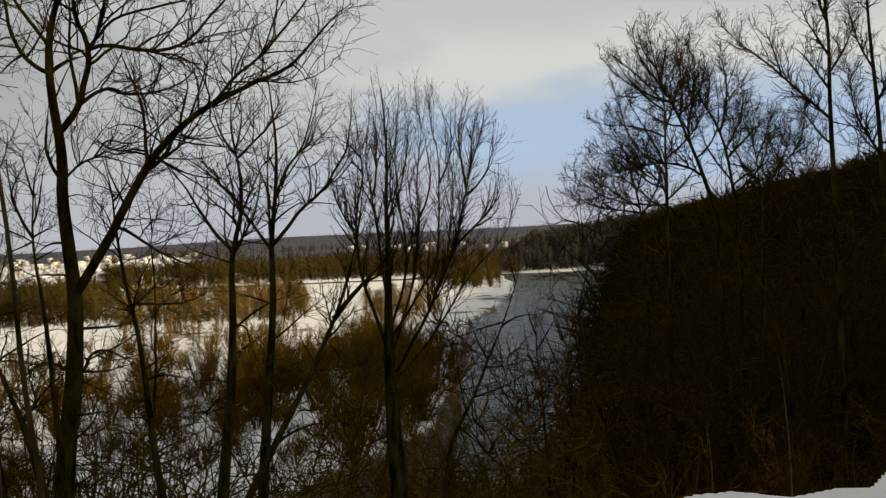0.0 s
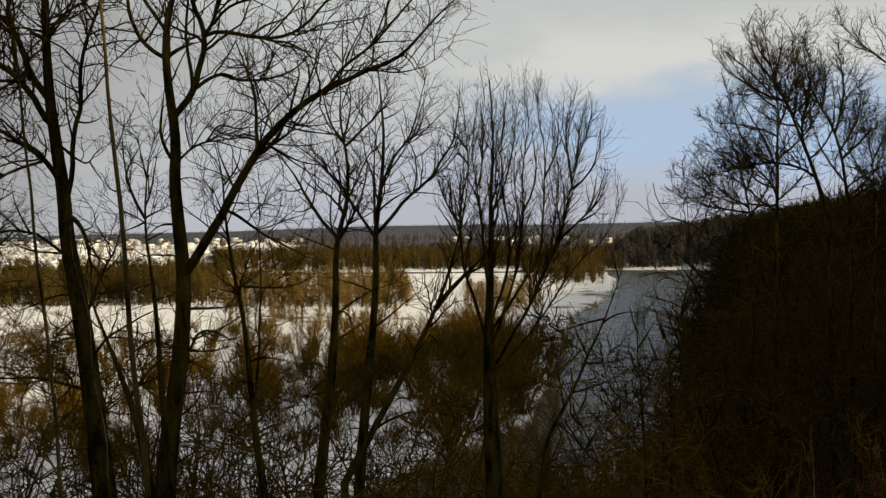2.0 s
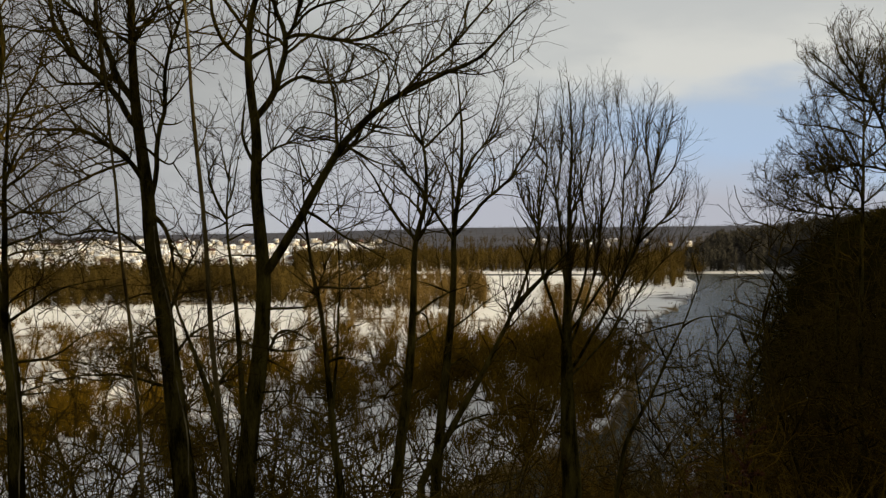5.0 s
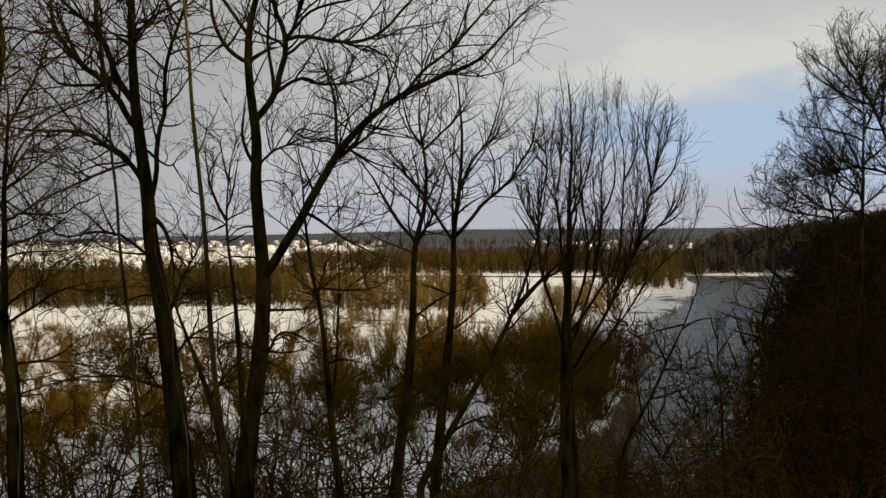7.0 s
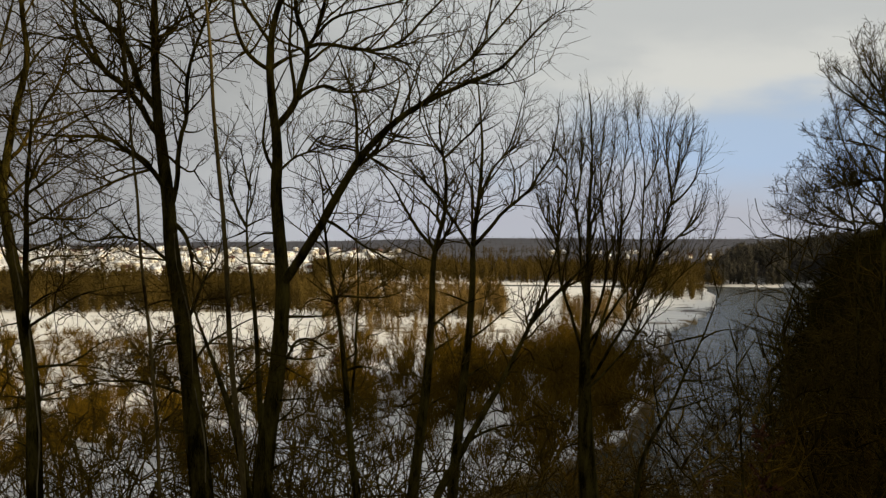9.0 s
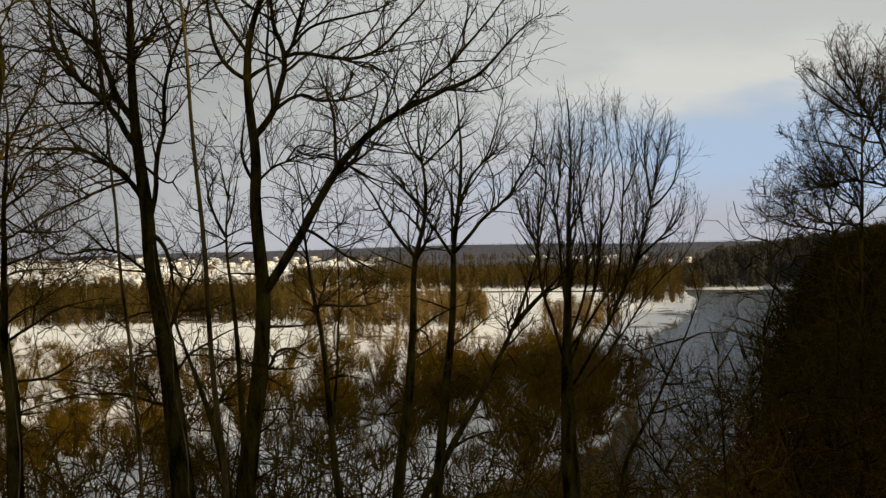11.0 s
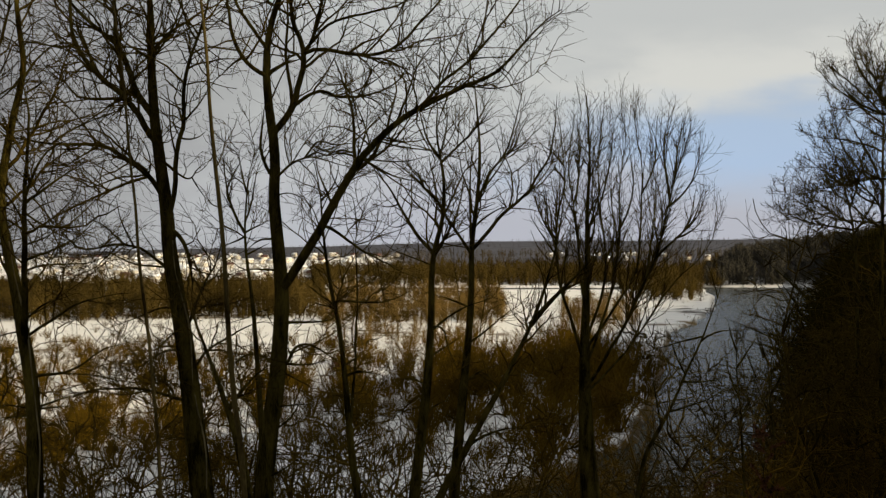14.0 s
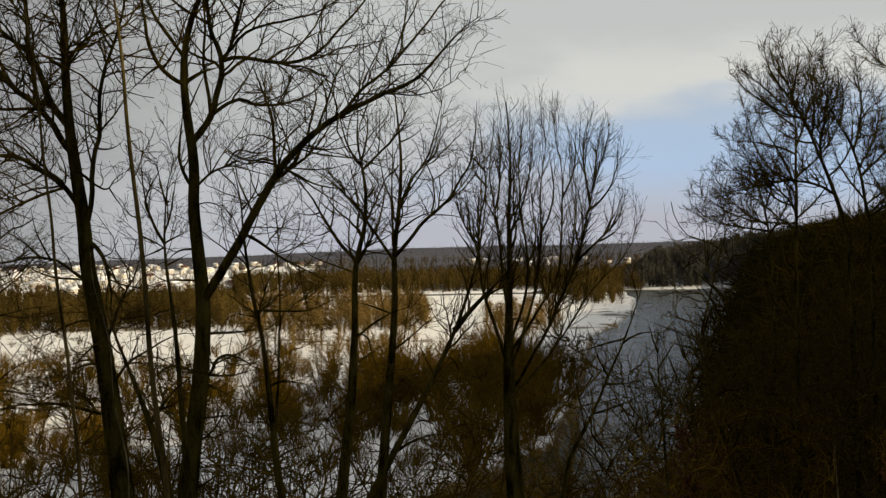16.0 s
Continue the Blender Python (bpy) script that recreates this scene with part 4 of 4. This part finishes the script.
def tall_brush(n, left, right, near, far_, low, high, mat, label, seed, name="sapling_thicket", under_crest=False, meshes=None):
    """Leafless undergrowth on the slope, its tops between two heights of view."""
    r = np.random.default_rng(seed)
    spots = fan(r, n, near, far_, left, right)
    for x, y in spots:
        z = ground_height(np.array([x]), np.array([y]))[0] - 0.1
        top = EYE + math.hypot(x, y) * math.tan(radians(low + (high - low) * r.random() ** 1.3))
        if under_crest:
            top = min(top, EYE + math.hypot(x, y) * math.tan(radians(np.interp(math.degrees(math.atan2(x, y)), *CREST) - 0.2 + 0.9 * r.random() ** 2)))
        if top - z < 2.0:
            continue
        h = min((top - z) / 9.5, 2.7)
        root = new(name)
        stems, twigs = (meshes or BRUSHES)[r.integers(6)]
        for me in (*stems, twigs):
            ob = put(me.name.split(".")[0], me, None, root)
            ob.material_slots[0].link = "OBJECT"
            ob.material_slots[0].material = mat
            if me is twigs:
                tagged(ob, kind="stuff")
        w = h * r.uniform(0.8, 1.15)
        root.matrix_world = pose(x, y, z, r.normal() * 3, r.normal() * 3, r.uniform(0, 360)) @ Matrix.Diagonal((w, w, h, 1))
        tagged(root, label, "shrub" if name == "sapling_thicket" else "tree", "undergrowth on the slope")


tall_brush(6, -24, 1, 28, 46, -9, -3.0, THORN, "brown leafless undergrowth on the bluff slope", 31)
tall_brush(12, -25, -1, 27, 46, -6, -1.6, THORN, "tangled brown leafless undergrowth on the bluff slope", 35)
tall_brush(6, -25, -8, 28, 46, -8, -3.5, BRUSH, "brown leafless undergrowth on the bluff slope", 37)
tall_brush(22, -2, 8.0, 34, 75, -9.5, -3.6, BRUSH, "dense brown leafless undergrowth above the river", 34)
tall_brush(9, 7, 10.5, 46, 90, -9.5, -5.5, BRUSH, "brown leafless undergrowth on the river bank", 49)
tall_brush(6, 8, 13.5, 46, 95, -10.8, -8.0, BRUSH, "sparse brown leafless undergrowth above the river", 32)
tall_brush(5, 11, 13.8, 60, 110, -6, -3.8, THORN, "leafless young tree above the river", 38, "young_tree")
tall_brush(44, 13.5, 33, 24, 60, -11, -3, OSIER, "dark leafless undergrowth on the shaded slope", 33, under_crest=True)
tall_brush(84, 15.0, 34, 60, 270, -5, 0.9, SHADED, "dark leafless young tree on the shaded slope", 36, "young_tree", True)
tall_brush(34, 19.3, 28, 38, 85, 1.4, 4.0, TWIG, "dark leafless young tree among taller trees", 39, "young_tree")
tall_brush(16, 27, 34, 36, 70, 2.5, 6.0, TWIG, "dark leafless young tree on the crest of the slope", 41, "young_tree")
tall_brush(7, 6.0, 9.6, 42, 75, -6.5, -2.6, BRUSH, "dense brown leafless undergrowth round a tree", 43)
tall_brush(11, -21, -14, 25, 36, -4.5, -1.0, THORN, "crooked leafless thorn bush on the bluff slope", 45)
tall_brush(4, -21, -9, 26, 38, -6, -2.0, THORN, "crooked leafless thorn bush on the bluff slope", 44)
tall_brush(30, -24, 5, 26, 46, -7.5, -3.0, THORN, "slim upright leafless saplings on the bluff slope", 48, meshes=SLIM)
tall_brush(9, -25, -6, 26, 44, -6.5, -2.4, THORN, "tangled brown leafless undergrowth on the bluff slope", 51)
tall_brush(10, 5.4, 9.6, 29, 42, -5.4, -2.4, THORN, "brown leafless young tree beside a broad bare tree", 47, "young_tree")

LEAFY = material("dead_leaf", (0.05, 0.016, 0.005), (0.16, 0.06, 0.016), 8, per_thing=0.2, spec=0.2)


def leafy_sapling(az, d, high, wide, count, seed, label):
    """A young beech that has kept its dead leaves."""
    r = np.random.default_rng(seed)
    x, y = d * math.sin(radians(az)), d * math.cos(radians(az))
    z = ground_height(np.array([x]), np.array([y]))[0] - 0.1
    root = new("beech_sapling")
    root.location = (x, y, z)
    tagged(root, label, "sapling")
    H = EYE + d * math.tan(radians(high)) - z
    k = 8
    P = np.stack([np.cumsum(r.normal(size=k)) * 0.05, np.cumsum(r.normal(size=k)) * 0.05, np.linspace(0, H, k)], 1)[None]
    R = np.linspace(0.035, 0.006, k)[None]
    put("stem", raw_mesh("stem", *wrap(tubes(P, R, 6))), BARK, root, True)
    B, BR = sprout(r, P, R, 26, (wide * 0.5, wide), (50, 85), max(0.0, 1 - 2.2 / H), 0.05, 5, 0.2, 0.5, 0.004)
    tagged(put("crown", raw_mesh("crown", *wrap(tubes(B, BR, 3))), TWIG, root), kind="stuff")
    pick, t = r.integers(0, len(B), count), r.random(count)
    pos, tan, _, _ = along(B[pick], 0.2 + 0.8 * t)
    u = unit(tan + r.normal(size=(count, 3)) * 0.5 - [0, 0, 0.5])
    v = unit(np.cross(u, r.normal(size=(count, 3))))
    n = np.cross(u, v)
    L, W = r.uniform(0.05, 0.09, count)[:, None], r.uniform(0.018, 0.03, count)[:, None]
    V = np.stack([pos, pos + u * L * 0.5 + v * W + n * 0.01, pos + u * L, pos + u * L * 0.5 - v * W + n * 0.01], 1).reshape(-1, 3)
    i = np.arange(count)[:, None] * 4
    leaves = put("leaves", raw_mesh("leaves", V, [np.concatenate([i + [0, 1, 2], i + [0, 2, 3]])]), LEAFY, root)
    tagged(leaves, "curled rust-brown dead leaves", kind="stuff")


leafy_sapling(14.0, 28, -8.4, 1.2, 1500, 51, "young beech with rust-brown dead leaves on the shaded slope")
leafy_sapling(23.0, 22, -9.2, 0.9, 800, 52, "young beech with rust-brown dead leaves above the snow")
leafy_sapling(11.5, 40, -10.2, 1.2, 600, 53, "young beech with rust-brown dead leaves above the river")
leafy_sapling(-6.2, 30, -1.9, 0.7, 160, 54, "young beech with a few rust-brown dead leaves")

# white clumps on the twigs stand in for bright gaps in the undergrowth
glints = []
for ob in [o for o in scene.objects if o.name.startswith(("sapling_thicket", "young_tree"))]:
    bearing = math.degrees(math.atan2(ob.location.x, ob.location.y))
    if 10 < bearing < 19:
        me = [c for c in ob.children if c.name.startswith("crown")][0].data
        for vi in rng.integers(0, len(me.vertices), 13):
            c = ob.matrix_world @ me.vertices[int(vi)].co
            if 0.05 * c.y < EYE - c.z < 0.15 * c.y:
                glints.append(c)
P0 = np.array([tuple(c) for c in glints])
blob = np.array([(1, 0, 0), (-1, 0, 0), (0, 1, 0), (0, -1, 0), (0, 0, .7), (0, 0, -.3)])
faces = np.array([(0, 2, 4), (2, 1, 4), (1, 3, 4), (3, 0, 4), (2, 0, 5), (1, 2, 5), (3, 1, 5), (0, 3, 5)])
V0 = (P0[:, None, :] + blob[None] * rng.uniform(0.015, 0.045, (len(P0), 1, 1))).reshape(-1, 3)
F0 = (np.arange(len(P0))[:, None, None] * 6 + faces[None]).reshape(-1, 3)
tagged(put("caught_snow", raw_mesh("caught_snow", V0, [F0]), GAPWHITE, None, True), "small white clumps on bare twigs standing in for bright gaps", "snow", "", "stuff")

THICKETS = [shrub_mesh(40 + i, 8.0, 0.55 + 0.15 * i, 12 + 4 * i, 160, 600, 0.075, 0.26, (15, 52), 0.3) for i in range(4)]


def floodplain_only(p):
    return p[(ground_height(p[:, 0], p[:, 1]) > 0.2) & (ground_height(p[:, 0], p[:, 1]) < 9)]


def pixel_fan(n, left, right, near, far_):
    return floodplain_only(fan(rng, n, near, far_, left, right))


LOW_SCRUB = shrub_mesh(71, 8.0, 0.8, 16, 90, 260, 0.09, 0.34, (15, 52), 0.3)


def strewn(name, me, mat, spots, label, scale, seed):
    """Many low bushes that nobody could count, as one sheet."""
    rng = np.random.default_rng(seed)
    n = len(me.vertices)
    co = np.empty(n * 3)
    me.vertices.foreach_get("co", co)
    me.calc_loop_triangles()
    tri = np.empty(len(me.loop_triangles) * 3, dtype=np.int32)
    me.loop_triangles.foreach_get("vertices", tri)
    co, tri, verts, faces = co.reshape(-1, 3), tri.reshape(-1, 3), [], []
    z = ground_height(spots[:, 0], spots[:, 1]) - 0.05
    for i, ((x, y), zz) in enumerate(zip(spots, z)):
        a, s = rng.uniform(0, 6.28), rng.uniform(*scale)
        turn = np.array([(math.cos(a), math.sin(a), 0), (-math.sin(a), math.cos(a), 0), (0, 0, 1)])
        verts.append(co @ turn * [s * rng.uniform(0.8, 1.3), s, s * rng.uniform(0.65, 1.15)] + [x, y, zz])
        faces.append(tri + i * n)
    tagged(put(name, raw_mesh(name, np.concatenate(verts), [np.concatenate(faces)]), mat), label, "scrub", "", "stuff")



scatter_things("thicket", THICKETS, OSIER, pixel_fan(38, -5, 8, 235, 350), "dense rust-brown leafless osier thicket", "shrub", "thickets on the river plain", (1.0, 1.9), 4)
scatter_things("thicket", THICKETS, OSIER, pixel_fan(30, 3, 10.3, 165, 330), "dense rust-brown osier thicket on the river bank", "shrub", "thickets on the river plain", (1.0, 1.7), 10)
scatter_things("thicket", THICKETS, OSIER, pixel_fan(16, 3, 8.4, 285, 390), "tall dense rust-brown osier thicket", "shrub", "thickets on the river plain", (1.3, 1.75), 12)
scatter_things("thicket", THICKETS, OSIER, pixel_fan(8, -22, -4, 150, 220), "dense brown leafless osier thicket below the bluff", "shrub", "thickets on the river plain", (0.6, 1.1), 8)
scatter_things("thicket", THICKETS, OSIER, pixel_fan(34, -22, -5, 165, 290), "rounded brown leafless osier thicket in the snow", "shrub", "thickets on the river plain", (0.7, 1.25), 9)
scatter_things("thicket", THICKETS, OSIER, pixel_fan(86, -23, 1, 190, 420), "brown leafless osier thicket standing in snow", "shrub", "thickets on the river plain", (0.45, 1.0), 14)
scatter_things("thicket", THICKETS, OSIER, pixel_fan(42, -6, 7.5, 215, 350), "brown leafless osier thicket below the bluff", "shrub", "thickets on the river plain", (0.7, 1.5), 15)
scatter_things("thicket", THICKETS, OSIER, pixel_fan(18, -5, 6.5, 180, 260), "brown leafless osier thicket at the foot of the bluff", "shrub", "thickets on the river plain", (0.6, 1.1), 16)
strewn("low_scrub", LOW_SCRUB, OSIER, pixel_fan(56, -22, -12, 360, 560), "low brown leafless scrub on the open snow", (0.3, 0.65), 17)
strewn("low_scrub", LOW_SCRUB, OSIER, floodplain_only(fan(np.random.default_rng(63), 60, 270, 440, -25, -4)), "brown leafless scrub between snow patches on the plain", (0.4, 0.85), 21)
scatter_things("thicket", THICKETS, OSIER, pixel_fan(22, 6.5, 11, 165, 270), "low brown osier thicket along the river bank", "shrub", "thickets on the river plain", (0.45, 0.85), 18)
scatter_things("thicket", THICKETS, OSIER, pixel_fan(52, -22, -4, 190, 420), "dense brown leafless osier thicket", "shrub", "thickets on the river plain", (0.4, 1.05), 5)
scatter_things("thicket", THICKETS, OSIER, floodplain_only(fan(np.random.default_rng(61), 34, 165, 300, -25, -7)), "rounded brown leafless osier thicket in the snow", "shrub", "thickets on the river plain", (0.65, 1.15), 19)
scatter_things("thicket", THICKETS, OSIER, floodplain_only(fan(np.random.default_rng(62), 20, 300, 420, -25, -10)), "brown leafless osier thicket standing in snow", "shrub", "thickets on the river plain", (0.5, 0.95), 20)

def wood(name, spots, height, mat, label, seed, spikes=70, stout=1.0, crest=None):
    """Leafless trees strewn in one sheet: tapering trunks with many rising boughs."""
    rng = np.random.default_rng(seed)
    verts, tris, off = [], [], 0
    z = ground_height(spots[:, 0], spots[:, 1]) - 0.3
    kinds = []
    for _ in range(6):
        t = 0.04 + 0.93 * rng.random(spikes)
        az = rng.uniform(0, 6.28, spikes)
        tilt = np.radians(rng.uniform(25, 95, spikes) - 30 * t)
        L = (0.10 + 0.27 * np.sin(3.0 * np.minimum(t + 0.16, 1.0))) * rng.uniform(0.6, 1.2, spikes)
        bend = 0.03 * np.sin(t * 7 + rng.random())
        base = np.stack([bend, bend * 0.5, t * 0.85], 1)
        d = np.stack([np.cos(az) * np.sin(tilt), np.sin(az) * np.sin(tilt), np.cos(tilt)], 1)
        mid = base + d * (L * 0.6)[:, None]
        d2 = unit(d + rng.normal(size=d.shape) * 0.8 + [0, 0, 0.15])
        b2 = base + d * (L * rng.uniform(0.3, 0.9, spikes))[:, None]
        A = np.concatenate([[[0, 0, 0]], base, b2])
        D = np.concatenate([[[0, 0, 1.0]], d * L[:, None], d2 * (L * 0.7)[:, None]])
        W = np.concatenate([[0.009], np.full(spikes, 0.005), np.full(spikes, 0.004)]) * stout
        u = unit(np.cross(D, rng.normal(size=D.shape)))
        w = unit(np.cross(D, u))
        ring = [A + W[:, None] * (math.cos(q) * u + math.sin(q) * w) for q in (0, 2.1, 4.2)]
        V = np.stack([*ring, A + D], 1).reshape(-1, 3)
        i = np.arange(len(A))[:, None] * 4
        kinds.append((V, np.concatenate([i + [0, 1, 3], i + [1, 2, 3], i + [2, 0, 3]])))
    for (x, y), zz in zip(spots, z):
        V, F = kinds[rng.integers(6)]
        h, a = height * rng.uniform(0.65, 1.15), rng.uniform(0, 6.28)
        if crest:
            room = EYE + math.hypot(x, y) * math.tan(radians(np.interp(math.degrees(math.atan2(x, y)) - abs(rng.normal()) * 0.8, *crest))) - zz
            h = min(h, room * rng.uniform(0.8, 1.0))
            if h < 3:
                continue
        wd = h * rng.uniform(0.9, 1.5)
        c, s = math.cos(a) * wd, math.sin(a) * wd
        verts.append(np.stack([V[:, 0] * c - V[:, 1] * s + x, V[:, 0] * s + V[:, 1] * c + y, V[:, 2] * h + zz], 1))
        tris.append(F + off)
        off += len(V)
    ob = put(name, raw_mesh(name, np.concatenate(verts), [np.concatenate(tris)]), mat)
    tagged(ob, label, "woods", "", "stuff")


def hill_spots(n, near, far_, left, right, lo=3.0):
    p = fan(rng, n, near, far_, left, right)
    z = ground_height(p[:, 0], p[:, 1])
    return p[(z > lo) & (p[:, 1] < 1400)]


wood("hillside_woods", hill_spots(2300, 230, 1000, 8, 40), 32, SHADEWOODS, "dark leafless woods on the shaded river bluff", 11, 34, 1.8, CREST)
wood("slope_brush", hill_spots(950, 34, 190, 4.5, 36, 5.0), 3.6, SHADEWOODS, "dark low brush and brambles on the bluff slope", 23, 45, 2.2, CREST)
wood("far_bank_woods", fan(rng, 900, 1122, 1370, 11.3, 20), 19, HAZYWOODS, "dark leafless woods across the river bend, greyed for haze", 12, 30, 3.0)
wood("plain_woods", floodplain_only(fan(rng, 700, 590, 900, -23, -6.5)), 18, WOODS, "brown leafless woods on the river plain", 13, 72, 1.3)
wood("bluff_woods", hill_spots(800, 105, 240, 15.8, 40), 30, SHADEWOODS, "dark leafless woods on the near bluff", 25, 60, 1.1, CREST)
# unseen woods added on the right to shade the bluff and lower trunks
wood("crest_woods", hill_spots(900, 66, 340, 36, 150), 13, SHADEWOODS, "added unseen woods on the bluff that cast shade", 29, 26, 6.0)
wood("valley_woods", fan(rng, 500, 1500, 2400, -4, 13), 15, WOODS, "brown leafless woods up the valley", 26, 18, 2.2)
wood("middle_woods", fan(rng, 1100, 1085, 1500, -7, 12), 19, WOODS, "brown leafless woods beyond the snowy spit", 14, 40, 2.0)
wood("willow_carr", floodplain_only(fan(rng, 300, 545, 900, -6.5, 2)), 12, CARR, "rust-brown leafless willows on the snowy plain", 21, 95, 1.2)
wood("near_carr", floodplain_only(fan(rng, 70, 400, 545, -6.5, 1.5)), 8, CARR, "low rust-brown leafless willows on the snow", 24, 80, 1.3)
wood("shore_willows", floodplain_only(fan(rng, 60, 480, 720, 4.7, 8.3)), 11, CARR, "rust-brown leafless willows by the river", 22, 100, 1.2)
wood("spit_woods", fan(rng, 130, 780, 1000, 7.5, 11.2), 14, WOODS, "brown leafless trees on the river spit", 18, 50, 1.5)
edge = floodplain_only(np.concatenate([fan(rng, 420, 600, 900, -23, -6.5), fan(rng, 260, 550, 900, -6.5, 2), fan(rng, 320, 583, 630, -23, -6.5), fan(rng, 150, 540, 600, -6.5, 2), fan(rng, 160, 1080, 1120, -7, 12)]))
wood("underwood", edge, 5.5, WOODS, "low brown leafless underwood along the foot of the woods", 28, 30, 2.6)
wood("town_trees", fan(rng, 2100, 950, 2400, -23, -2), 10, WOODS, "leafless trees among the houses of the town", 15, 13, 2.4)
wood("ridge_woods", fan(rng, 1500, 2700, 4700, -24, 32), 9, HAZYRIDGE, "leafless woods on the far ridge, greyed for haze", 16, 8, 6.0)


reeds = fan(rng, 5200, 190, 1000, -22, 11)
shore_gap = left_shore(reeds[:, 1]) - reeds[:, 0]
keep = (waves(reeds[:, 0], reeds[:, 1], 70, 31) > 0.22) | ((shore_gap > 0) & (shore_gap < 9))
wood("dry_reeds", floodplain_only(reeds[keep]), 1.4, STRAW, "tufts of dry straw-coloured reed and grass in the snow", 27, 6, 6.0)

# ---- town ----
def house_parts(w, l, h, pitch):
    """Wall, roof, snow and window meshes of a gabled house."""
    r = h + w / 2 * math.tan(radians(pitch))
    x, y = w / 2, l / 2
    wall = raw_mesh("wall", [(-x, -y, 0), (x, -y, 0), (x, y, 0), (-x, y, 0), (-x, -y, h), (x, -y, h), (x, y, h), (-x, y, h), (0, -y, r), (0, y, r)],
                    [[(0, 1, 5, 4), (1, 2, 6, 5), (2, 3, 7, 6), (3, 0, 4, 7)], [(4, 5, 8), (6, 7, 9)]])

    def slab(lift, thick, over):
        xs, hh = x + over, h - math.tan(radians(pitch)) * over
        v = []
        for dz in (lift, lift + thick):
            for yy in (-y - over, y + over):
                v += [(-xs, yy, hh + dz), (0, yy, r + dz), (xs, yy, hh + dz)]
        return raw_mesh("slab", v, [[(0, 3, 4, 1), (1, 4, 5, 2), (6, 7, 10, 9), (7, 8, 11, 10), (0, 1, 7, 6), (1, 2, 8, 7), (3, 9, 10, 4), (4, 10, 11, 5), (0, 6, 9, 3), (2, 5, 11, 8)]])

    win = raw_mesh("window", [(-.6, -.05, 0), (.6, -.05, 0), (.6, .05, 0), (-.6, .05, 0), (-.6, -.05, 1.3), (.6, -.05, 1.3), (.6, .05, 1.3), (-.6, .05, 1.3)],
                   [[(0, 1, 5, 4), (1, 2, 6, 5), (2, 3, 7, 6), (3, 0, 4, 7), (4, 5, 6, 7)]])
    chim = raw_mesh("chimney", [(-.4, -.4, h), (.4, -.4, h), (.4, .4, h), (-.4, .4, h), (-.4, -.4, r + 1), (.4, -.4, r + 1), (.4, .4, r + 1), (-.4, .4, r + 1)],
                    [[(0, 1, 5, 4), (1, 2, 6, 5), (2, 3, 7, 6), (3, 0, 4, 7), (4, 5, 6, 7)]])
    return wall, slab(0.05, 0.15, 0.5), slab(0.22, 0.22, 0.45), win, chim


def build_town():
    rng = np.random.default_rng(5)
    kinds = []
    for w, l, h, p, snow in ((7, 8.5, 4.2, 40, True), (7.5, 12, 4.8, 34, True), (6.2, 7.5, 3.6, 45, True), (7.5, 9, 5.2, 38, False), (9, 16, 4.6, 22, True)):
        wall, roof, cap, win, chim = house_parts(w, l, h, p)
        root = new("house")
        tagged(root, "pale plastered house with a snowy gabled roof" if snow else "pale plastered house with a red-brown tiled roof", "house", "houses of the town")
        put("wall", wall, PLASTER, root)
        top = put("roof", roof, TILE, root)
        if snow:
            put("roof_snow", cap, SNOWCAP, top)
        put("chimney", chim, TILE, top)
        for i in (-1, 1):
            o = put("window", win, PANE, root)
            o.matrix_local = pose(w / 2 + 0.02, i * l * 0.3, 1.0, 0, 0, 90)
        for i in (-1, 1):
            o = put("window", win, PANE, root)
            o.matrix_local = pose(i * w * 0.25, -l / 2 - 0.02, 1.0)
        kinds.append(root)
    spots = np.concatenate([fan(rng, 240, 1150, 2300, -23, -3), fan(rng, 14, 1150, 1500, -6, 0), fan(rng, 22, 1900, 2500, 4, 12)])
    used = set()
    for x, y in spots:
        k = int(rng.choice(5, p=(.3, .22, .25, .13, .1)))
        m = pose(x, y, ground_height(np.array([x]), np.array([y]))[0] - 0.3, 0, 0, rng.uniform(0, 360))
        if k not in used:
            used.add(k)
            kinds[k].matrix_world = m
        else:
            copy_thing(kinds[k], m)


build_town()
